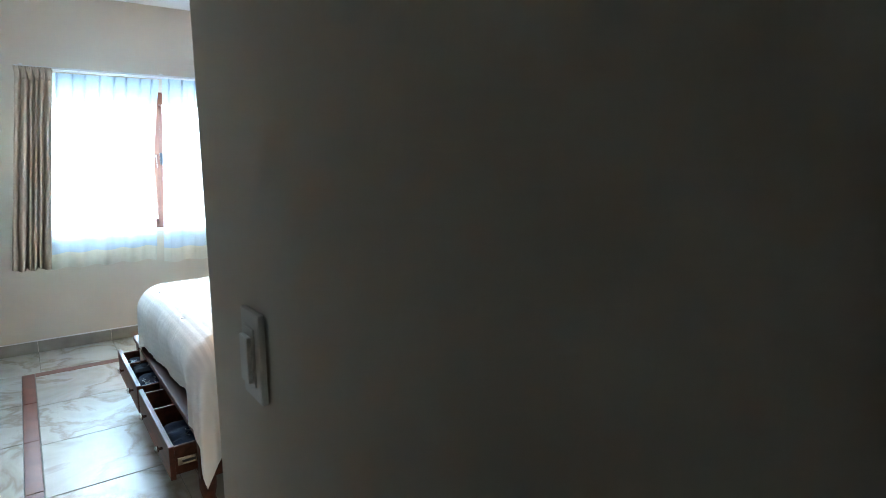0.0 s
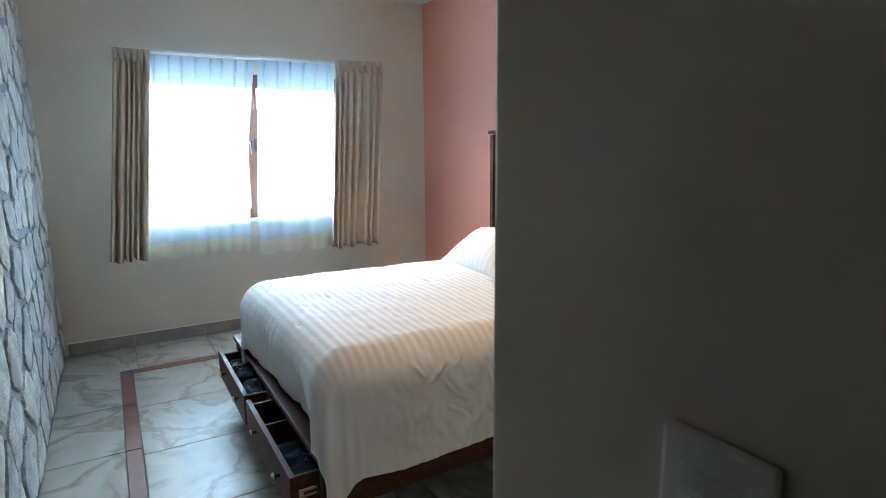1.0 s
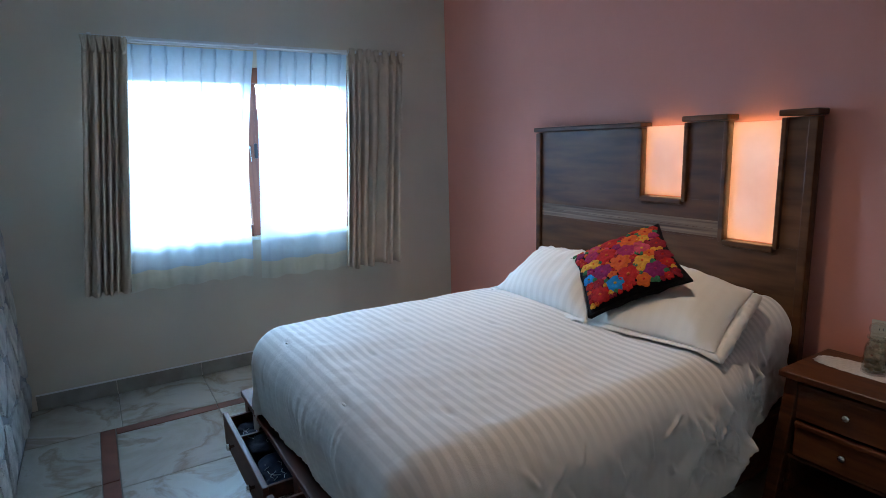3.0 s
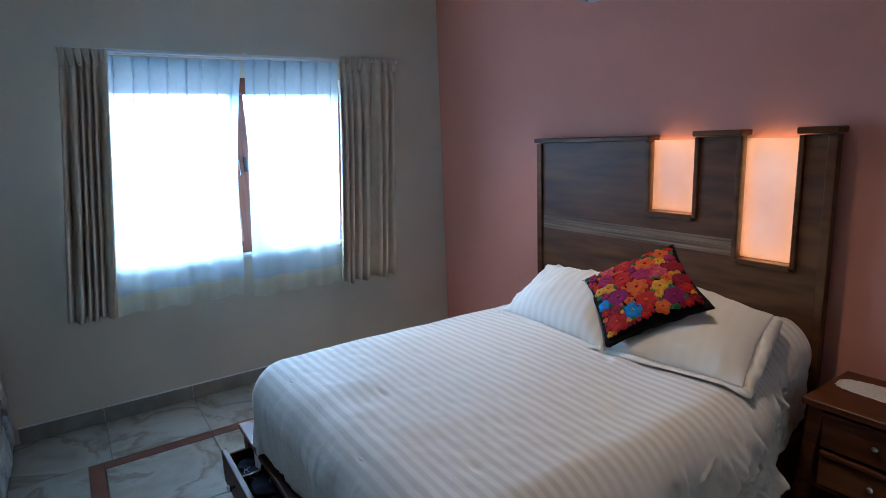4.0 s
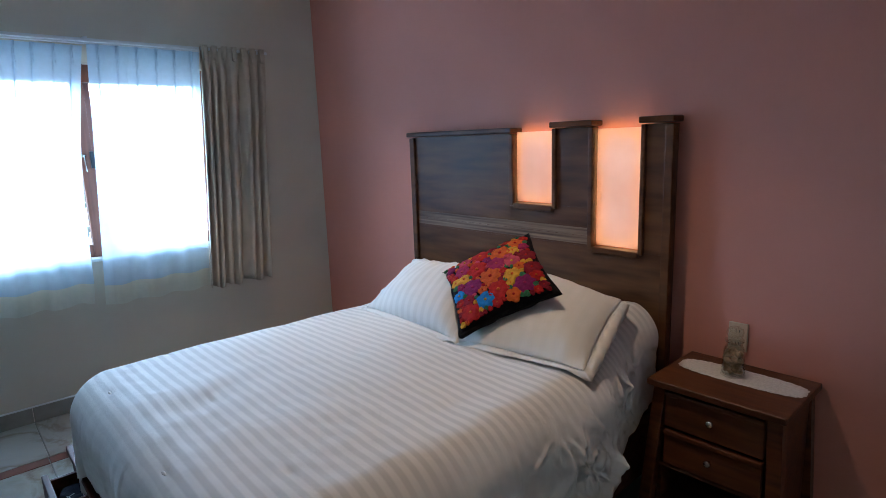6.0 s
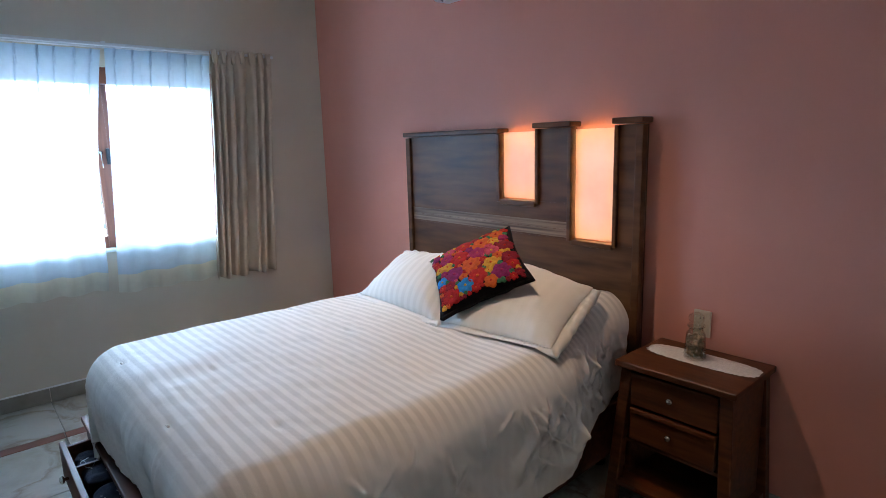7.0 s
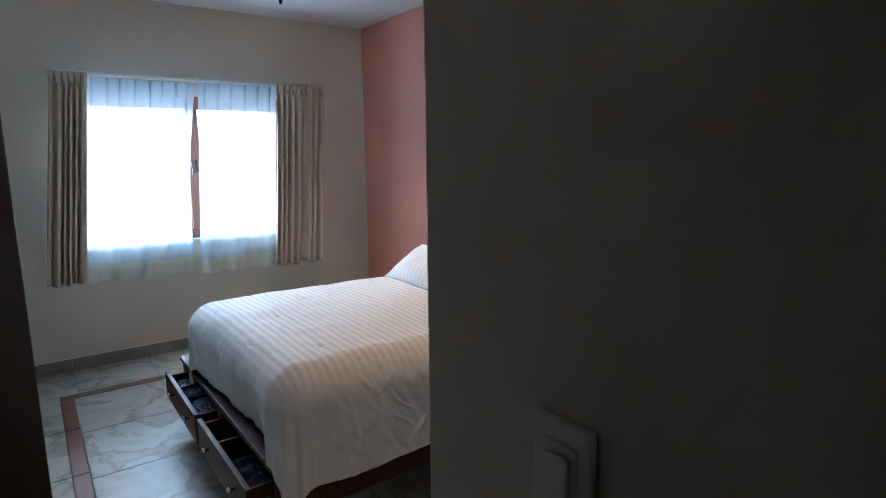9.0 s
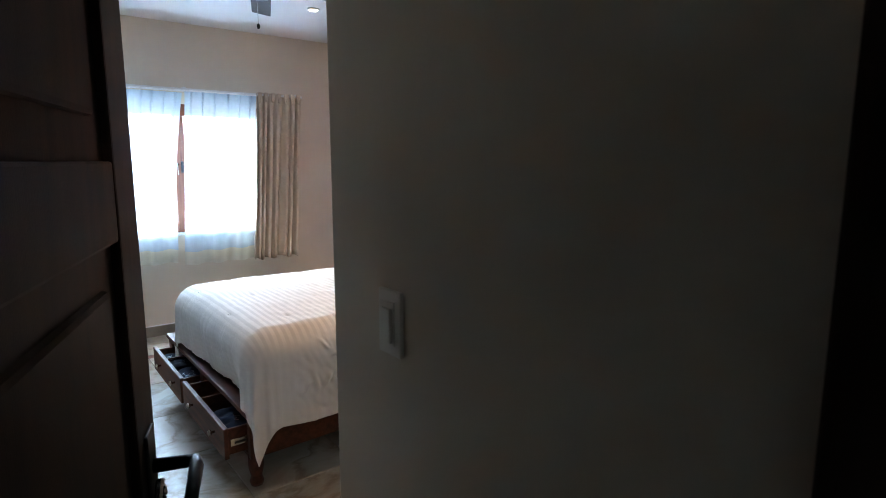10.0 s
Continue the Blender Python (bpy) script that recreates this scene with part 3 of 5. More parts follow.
for a, b in ((CX, -1.6), (-1.6, -1.5), (-1.5, -0.95), (-0.95, -0.4), (-0.4, PX - 0.015)):
    part("tile", box(a + 0.002, b - 0.002, SY + 0.0005, SY + 0.013, 0.001, 0.092, 0.002, 1), BASE_TILE, base_s)
for a, b in ((DY + 0.035, -4.8), (-4.8, SY + 0.012)):
    part("tile", box(CX - 0.013, CX - 0.0005, a + 0.002, b - 0.002, 0.001, 0.092, 0.002, 1), BASE_TILE, base_s)

# ---- bed ----
BY0, BY1 = -1.323, -2.90       # far and near side of the frame
FX = -2.042                   # foot of the frame
BTOP = 0.774                  # top of the comforter


def build_bed():
    bed = thing("bed", "dark mahogany bed frame with two open foot drawers", "bed", ((FX - 0.1) / 2, (BY0 + BY1) / 2, 0))
    bm = box(FX + 0.02, -0.135, BY1, BY1 + 0.03, 0.15, 0.378, 0.004)
    for v in bm.verts:
        v.co.y += 0.06 * (v.co.x - FX) / -FX
    part("side_rail", bm, BED_WOOD, bed)
    part("side_rail", box(FX + 0.02, -0.135, BY0 - 0.03, BY0, 0.15, 0.378, 0.004), BED_WOOD, bed)
    part("ledge", box(FX - 0.012, FX + 0.09, BY1 - 0.012, BY0 + 0.012, 0.353, 0.380, 0.005), BED_WOOD, bed)
    part("slat_base", box(FX + 0.09, -0.135, BY1 + 0.18, BY0 - 0.032, 0.318, 0.358), BED_WOOD, bed)
    ym = -2.107
    for y, hw in ((BY0 - 0.035, 0.035), (ym, 0.035), (BY1 + 0.020, 0.020)):
        part("foot_post", box(FX, FX + 0.05, y - hw, y + hw, 0.148, 0.352, 0.004), BED_WOOD, bed)
    part("foot_rail", box(FX, FX + 0.04, BY1 + 0.041, BY0 - 0.071, 0.148, 0.168, 0.003), BED_WOOD, bed)
    for x, y in ((FX + 0.035, BY0 - 0.04), (FX + 0.035, BY1 + 0.04), (-0.20, BY0 - 0.04), (-0.20, BY1 + 0.19)):
        part("leg", lathe([(0.030, 0.0), (0.034, 0.02), (0.026, 0.045), (0.036, 0.09), (0.036, 0.149)], pose(x, y, 0.0), 18), BED_WOOD, bed, smooth=True)
    out = 0.088
    for y1, y0, pulls in ((BY0 - 0.075, ym + 0.045, (0.295, 0.83)), (ym - 0.045, BY1 + 0.048, (0.27, 0.82))):
        dr = part("drawer", box(FX - out - 0.022, FX - out, y0 - 0.02, y1 + 0.02, 0.172, 0.322, 0.004), BED_WOOD, bed, "drawer pulled half open")
        part("drawer_side", box(FX - out, FX + 0.36, y0 + 0.004, y0 + 0.018, 0.180, 0.308, 0.002, 1), BED_WOOD, dr)
        part("drawer_side", box(FX - out, FX + 0.36, y1 - 0.018, y1 - 0.004, 0.180, 0.308, 0.002, 1), BED_WOOD, dr)
        part("divider", box(FX - out, FX + 0.36, (y0 + y1) / 2 + 0.12, (y0 + y1) / 2 + 0.132, 0.195, 0.298), BED_WOOD, dr)
        part("drawer_bottom", box(FX - out, FX + 0.36, y0 + 0.018, y1 - 0.018, 0.185, 0.195), BED_WOOD, dr)
        part("runner", box(FX - out + 0.01, FX + 0.1, y0 - 0.006, y0 + 0.003, 0.222, 0.257, 0.002, 1), NICKEL, dr, "steel drawer runner")
        part("runner_slot", box(FX - out + 0.03, FX - 0.005, y0 - 0.0085, y0 - 0.0055, 0.234, 0.244), BLACK_PLASTIC, dr)
        for q in pulls:
            yy = y1 + (y0 - y1) * q
            part("knob", lathe([(0.006, 0), (0.006, 0.014), (0.014, 0.018), (0.016, 0.024), (0.012, 0.031), (0.003, 0.033)], pose(FX - out - 0.022, yy, 0.258, 0, -90), 16), NICKEL, dr, "round nickel knob", True)
    # headboard, made of framed panels with two lit cut-outs
    hx0, hx1 = -0.105, PX - 0.012
    part("headboard", box(hx0 + 0.006, hx1, -2.8197, -1.1969, 0.12, 1.0320), HB_WOOD, bed, "walnut headboard with stepped lit cut-outs")
    part("headboard_panel", box(hx0 + 0.006, hx1, -1.9713, -1.1969, 1.0322, 1.5548), HB_WOOD, bed)
    part("headboard_panel", box(hx0 + 0.006, hx1, -2.4469, -1.9715, 1.0322, 1.2087), HB_WOOD, bed)
    part("headboard_panel", box(hx0 + 0.006, hx1, -2.4469, -2.2629, 1.2089, 1.5698), HB_WOOD, bed)
    part("headboard_panel", box(hx0 + 0.006, hx1, -2.8197, -2.7073, 1.0322, 1.5698), HB_WOOD, bed)
    t = 0.022
    for y0, y1, z0, z1 in ((-1.2267, -1.1869, 0.30, 1.5497), (-2.0011, -1.9733, 1.1932, 1.5497), (-2.2647, -2.2432, 1.1944, 1.5698), (-2.4657, -2.4424, 1.0230, 1.5698), (-2.7137, -2.6935, 1.0240, 1.5698)):
        part("frame_moulding", box(hx0 - t + 0.012, hx0 + 0.03, y0, y1, z0, z1, 0.005), HB_WOOD, bed)
    for y0, y1, z0, z1 in ((-2.2423, -2.0020, 1.1789, 1.2087), (-2.6926, -2.4666, 1.0090, 1.0350)):
        part("frame_moulding", box(hx0 - t + 0.012, hx0 + 0.03, y0, y1, z0, z1, 0.005), HB_WOOD, bed)
    part("frame_moulding", box(hx0 - t + 0.012, hx0 + 0.03, -2.8335, -2.7968, 0.30, 1.5698, 0.005), HB_WOOD, bed)
    for y0, y1, z in ((-2.0080, -1.1800, 1.5569), (-2.4711, -2.2387, 1.5727), (-2.8390, -2.6889, 1.5746)):
        part("cap_moulding", box(hx0 - 0.027, hx1, y0, y1, z, z + 0.026, 0.008, 3), HB_WOOD, bed)
    for y0, y1, z0, z1 in ((-2.2360, -2.0080, 1.2170, 1.5600), (-2.6880, -2.4720, 1.0430, 1.5600)):
        part("lit_panel", box(-0.084, -0.080, y0, y1, z0, z1), ONYX, bed, "glowing translucent onyx panel")
        for a, b in ((y1 - 0.012, y1 - 0.004), (y0 + 0.004, y0 + 0.012)):
            part("light_strip", box(-0.058, -0.052, a, b, z0 + 0.01, z1 - 0.005), LED, bed, "warm light strip")
        part("light_strip", box(-0.058, -0.052, y0 + 0.016, y1 - 0.016, z0 + 0.004, z0 + 0.012), LED, bed, "warm light strip")
        part("light_strip", box(-0.062, -0.054, y0 + 0.01, y1 - 0.01, z1 - 0.013, z1 - 0.005), LED, bed, "warm light strip")
        part("light_strip", box(-0.048, -0.044, y0 + 0.03, y1 - 0.03, z0 + 0.04, z1 - 0.03), LED_SHEET, bed, "warm light strip")
    for z0, z1, k in ((1.040, 1.078, 0), (1.080, 1.116, 1)):
        part("grain_band", box(hx0 + 0.0046, hx0 + 0.0075, -2.4388, -1.2286, z0, z1, 0.0008, 1), GRAIN_BAND, bed, "pale streaked walnut inlay")
    # mattress
    part("mattress", box(FX + 0.14, -0.125, BY1 + 0.19, BY0 - 0.24, 0.36, BTOP - 0.10, 0.06, 4), PILLOW_PLAIN, bed, "white mattress", True)
    return bed


build_bed()


def smooth_noise(x, y, s, seed=0.0):
    return noise.noise(Vector((x * s, y * s, seed)))


TUFTS = [(-1.761, -2.198), (-1.496, -2.457), (-1.243, -2.731), (-1.771, -2.727), (-1.985, -2.494), (-1.966, -1.865), (-1.486, -1.93), (-1.22, -2.19), (-0.97, -2.46), (-1.72, -1.66), (-1.22, -1.68)]


FOLDS = [(random.Random(50 + k).uniform(-1.90, -0.95) if k < 9 else random.Random(50 + k).uniform(-1.10, -0.40), random.Random(90 + k).uniform(0.02, 0.24),
          random.Random(130 + k).uniform(0.003, 0.006) if k < 9 else random.Random(130 + k).uniform(0.008, 0.016), random.Random(170 + k).uniform(0.012, 0.024), random.Random(210 + k).uniform(-0.55, 0.65), random.Random(250 + k).uniform(0.10, 0.24)) for k in range(40)]


for k in range(44):
    pick = random.Random(700 + k)
    spread = (-1.15, -0.42) if k < 30 else (-1.92, -1.15)
    FOLDS.append((pick.uniform(*spread), pick.uniform(0.04, 0.34), pick.uniform(0.006, 0.013), pick.uniform(0.010, 0.016), pick.uniform(-1.3, 1.3), pick.uniform(0.05, 0.13)))


def side_folds(s, d):
    """Puckers in the hanging side: short soft ridges (start, depth, height, width, slant, length)."""
    out = 0.0
    for s0, d0, amp, wid, slant, length in FOLDS:
        e = (d - d0) / length
        if -0.3 < e < 1.3:
            x = s - s0 - slant * (d - d0) - 0.015 * math.sin(d * 30 + s0 * 40)
            if abs(x) < wid * 3:
                out += amp * math.exp(-(x / wid) ** 2) * math.exp(-((e - 0.5) / 0.42) ** 4)
                out -= 0.6 * amp * math.exp(-((x - wid * 1.3) / (wid * 0.6)) ** 2) * math.exp(-((e - 0.5) / 0.4) ** 4)
    return out


def build_comforter():
    """A quilt over the bed: rounded edges, hanging sides, a pointed fold at each foot corner."""
    xe, yn, yf, head = -2.062, -2.995, -1.53, -0.19
    R = 0.145
    drop_foot, drop_side = 0.39, 0.48

    def arc(d):
        """Outward run and drop after d metres of cloth past the start of the rounded edge."""
        if d <= 0:
            return 0.0, 0.0
        q = R * math.pi / 2
        if d < q:
            a = d / R
            return R * math.sin(a), R * (1 - math.cos(a))
        return R, R + (d - q)
    sx0, sx1 = head, xe + R - (drop_foot + 0.05)
    ly0, ly1 = yf - R + drop_side + 0.05, yn + R - (drop_side + 0.05)

    def place(u, v):
        p = drape(u, v)
        f = max(0.0, min(1.0, (p.x + 0.80) / 0.36))
        p.y += 0.135 * f * max(0.0, min(1.0, (yf - p.y) / (yf - yn)))
        p.z += 0.055 * max(0.0, min(1.0, (p.x + 0.55) / 0.3)) * math.exp(-((p.y + 2.74) / 0.16) ** 2)
        return p

    def drape(u, v):
        s = sx0 + (sx1 - sx0) * u
        q = ly0 + (ly1 - ly0) * v
        a = max(0.0, (xe + R) - s)
        near = q < (yn + yf) / 2
        b = max(0.0, (yn + R) - q) if near else max(0.0, q - (yf - R))
        sgn = -1 if near else 1
        ybase = (yn + R) if near else (yf - R)
        # crown of the top
        cy = (q - (yn + yf) / 2) / ((yf - yn) / 2)
        crown = 0.022 * max(0.0, 1 - cy * cy) + 0.012 * smooth_noise(s, q, 2.1) + 0.005 * smooth_noise(s, q, 7.0, 3.0) + 0.0022 * smooth_noise(s, q, 19.0, 8.0)
        edge_in = min(1.0, max(0.0, 1 - (a + b) * 6))
        z = BTOP - 0.012 + crown * edge_in
        if s > -0.72:
            z += 0.012 * min(1.0, (s + 0.72) / 0.3)
        for tx, ty in TUFTS:
            dd = (s - tx) ** 2 + (q - ty) ** 2
            if dd < 0.03:
                ddx = (s - tx) ** 2 / 0.00010 + (q - ty) ** 2 / 0.0009
                z -= 0.006 * math.exp(-ddx) + 0.002 * math.exp(-dd / 0.006)
        if a > 0 and b > 0:
            rho, phi = math.hypot(a, b), math.atan2(b, a)
            r, d = arc(rho)
            tip = math.sin(2 * phi)
            fold = (0.016 * math.sin(phi * 9.0 + 0.5) + 0.010 * math.sin(phi * 17.0)) * tip * min(1.0, max(0.0, d - 0.10) / 0.25)
            bulge = 0.035 * tip * tip * min(1.0, max(0.0, d - 0.08) / 0.3)
            return Vector((xe + R - (r + bulge * 0.7 + fold) * math.cos(phi), ybase + sgn * (r + bulge * 0.7 + fold) * math.sin(phi), max(0.06, z - d)))
        if a > 0:
            r, d = arc(a)
            w = min(1.0, d / 0.2) * max(0.0, min(1.0, (q - (yn + R)) / 0.16, ((yf - R) - q) / 0.16))
            wr = (0.004 * math.sin(q * 21 + 2 * smooth_noise(q, 0.3, 5)) + 0.009 * smooth_noise(q, d * 0.5, 5.5, 5.0) + 0.007 * smooth_noise(q, d * 0.25, 20.0, 2.0) + 0.0055 * smooth_noise(q, d * 0.16 + 0.3 * q, 42.0, 7.0)) * w
            return Vector((xe + R - r - wr + (0.01 + 0.08 * max(0.0, min(1.0, (-1.5 - q) / 1.3))) * min(1.0, d / 0.38) ** 2 * max(0.0, min(1.0, (q - (yn + R)) / 0.16)), q, max(z - d, 0.388)))
        if b > 0:
            r, d = arc(b)
            w = min(1.0, d / 0.18) * max(0.0, min(1.0, (s - (xe + R)) / 0.16))
            wr = (0.008 * math.sin(s * 11 + 3 * smooth_noise(s, 0.3, 3)) + 0.014 * smooth_noise(s, d * 0.6, 3.5, 9.0) + 0.006 * smooth_noise(s * 0.8 + d * 0.3, d * 0.7, 13.0, 4.0) + 0.0055 * smooth_noise(s - d * 0.5, d * 0.6, 30.0, 6.0) + side_folds(s, d)) * w
            lift = 0.015 * math.sin(s * 4.4 + 0.6) * w + 0.09 * max(0.0, (s + 0.9) / 0.8) * w
            return Vector((s, ybase + sgn * (r + wr + 0.01 * w - 0.03 * w * max(0.0, (s + 0.8) / 0.6)), z - d + lift * d / 0.45))
        return Vector((s, q, z))
    ob = thing("comforter", "cream satin-striped comforter spread over the bed", "comforter", (-1.0, (BY0 + BY1) / 2, BTOP))
    cloth = part("cover", sheet(400, 400, place, uv=lambda u, v: (sx0 + (sx1 - sx0) * u, ly0 + (ly1 - ly0) * v), thick=0.004), COMFORTER, ob, smooth=True)
    for tx, ty in TUFTS:
        part("tuft", lathe([(0.004, 0), (0.009, 0.003), (0.008, 0.006), (0.002, 0.008)], pose(tx, ty, BTOP - 0.018) @ Matrix.Diagonal((0.5, 1.5, 0.7, 1)), 10), COMFORTER, ob, smooth=True)


build_comforter()


# ---- pillows ----
def pillow_mesh(w, h, t, n=56, seed=0.0, spike=0.06, soft=0.5):
    """A stuffed square, x and y in its plane, swollen along z."""
    bm = bmesh.new()
    layer = bm.loops.layers.uv.new("UVMap")
    sides = []
    for side in (1, -1):
        g = []
        for i in range(n + 1):
            row = []
            for j in range(n + 1):
                u, v = 2 * i / n - 1, 2 * j / n - 1
                inner = max(0.0, (1 - abs(u) ** 2.6)) ** soft * max(0.0, (1 - abs(v) ** 2.6)) ** soft
                px = u * (w / 2) * (1 - spike * (1 - abs(v) ** 2) * abs(u) ** 3)
                py = v * (h / 2) * (1 - spike * (1 - abs(u) ** 2) * abs(v) ** 3)
                pz = side * t / 2 * inner + 0.012 * smooth_noise(px, py, 6.0, seed) * inner + (0.007 * smooth_noise(px, py, 17.0, seed) * (1 - inner) + 0.006 * smooth_noise(px, py * 0.6, 20.0, seed + 2) * min(1.0, inner * 4))
                row.append(bm.verts.new((px, py, pz + side * 0.002)))
            g.append(row)
        sides.append(g)
        for i in range(n):
            for j in range(n):
                q = (g[i][j], g[i + 1][j], g[i + 1][j + 1], g[i][j + 1])
                f = bm.faces.new(q if side > 0 else q[::-1])
                for lp in f.loops:
                    lp[layer].uv = (lp.vert.co.x, lp.vert.co.y)
    a, b = sides
    for i in range(n):
        for p, q in (((i, 0), (i + 1, 0)), ((i, n), (i + 1, n)), ((0, i), (0, i + 1)), ((n, i), (n, i + 1))):
            bm.faces.new((a[p[0]][p[1]], a[q[0]][q[1]], b[q[0]][q[1]], b[p[0]][p[1]]))
    return bm


def axes(o, ex, ey):
    """A pose at o whose x and y run along two directions."""
    x = Vector(ex).normalized()
    z = x.cross(Vector(ey)).normalized()
    y = z.cross(x)
    return Matrix(((x.x, y.x, z.x, o[0]), (x.y, y.y, z.y, o[1]), (x.z, y.z, z.z, o[2]), (0, 0, 0, 1)))


def build_pillow(name, label, corners, t, material, fl, seed):
    """A pillow case between four corners: bottom left, bottom right, top right, top left."""
    bl, br, tr, tl = [Vector(c) for c in corners]
    nrm = (br - bl).cross(tl - bl).normalized()
    w, h = (br - bl).length, (tl - bl).length
    ob = thing(name, label, "pillow", (bl + br + tr + tl) / 4, group="bed pillows")

    def lay(x, y, z):
        u, v = x / w + 0.5, y / h + 0.5
        p = bl * (1 - u) * (1 - v) + br * u * (1 - v) + tr * u * v + tl * (1 - u) * v
        q = p + nrm * z
        # settle on the bed
        floor_z = BTOP + 0.008
        if q.z < floor_z:
            q.z = floor_z + (q.z - floor_z) * 0.1
        return q
    bm = pillow_mesh(w, h, t, seed=seed, spike=0.05, soft=0.78)
    for v in bm.verts:
        v.co = lay(*v.co)
    part("case", bm, material, ob, smooth=True)
    bm = bmesh.new()
    n = 70
    rows = []
    for k in range(4 * n):
        q, r = divmod(k, n)
        e = 2 * r / n - 1
        c = ((e, -1), (1, e), (-e, 1), (-1, -e))[q]
        rip = 0.009 * math.sin(k * 0.55 + seed) * smooth_noise(c[0] * 2, c[1] * 2, 2.0, seed + 3) + 0.010 * smooth_noise(c[0] * 3, c[1] * 3, 2.0, seed)
        row = []
        for f in (0.0, 0.5, 1.0):
            x, y = c[0] * (w / 2 * 0.955 + fl * f * (1 + 0.15 * rip * 20)), c[1] * (h / 2 * 0.955 + fl * f * (1 + 0.15 * rip * 20))
            p = lay(x, y, rip * f * 1.6)
            p.z -= 0.50 * fl * f * f
            p.z = max(p.z, BTOP + 0.008 - 0.35 * max(0.0, -2.86 - p.y))
            row.append(bm.verts.new(p))
        rows.append(row)
    for k in range(4 * n):
        a, b = rows[k], rows[(k + 1) % (4 * n)]
        for f in (0, 1):
            bm.faces.new((a[f], a[f + 1], b[f + 1], b[f]))
    bmesh.ops.recalc_face_normals(bm, faces=bm.faces)
    bm.normal_update()
    bmesh.ops.solidify(bm, geom=bm.faces[:], thickness=0.0015)
    part("flange", bm, material, ob, smooth=True)


build_pillow("pillow", "white striped pillow leaning at the headboard", ((-0.885, -1.775, 0.788), (-0.915, -2.40, 0.788), (-0.56, -2.33, 0.995), (-0.60, -1.785, 0.965)), 0.16, PILLOW_STRIPE, 0.030, 1.3)
build_pillow("pillow", "white cotton pillow with creased flange, lying flat", ((-0.91, -2.38, 0.788), (-0.815, -2.905, 0.772), (-0.355, -2.765, 0.890), (-0.30, -2.18, 0.945)), 0.175, PILLOW_PLAIN, 0.044, 4.7)

FLOWER_COLOURS = [mat("embroidery_" + n, c, 0.85, var=0.28, scale=60, bump=0.6, bscale=300, spec=0.15) for n, c in (
    ("red", (0.30, 0.009, 0.008)), ("orange", (0.42, 0.075, 0.008)), ("magenta", (0.22, 0.010, 0.065)), ("yellow", (0.44, 0.23, 0.015)),
    ("pink", (0.36, 0.040, 0.07)), ("blue", (0.015, 0.16, 0.40)), ("crimson", (0.17, 0.007, 0.016)), ("green", (0.03, 0.12, 0.05)), ("purple", (0.15, 0.008, 0.07)))]


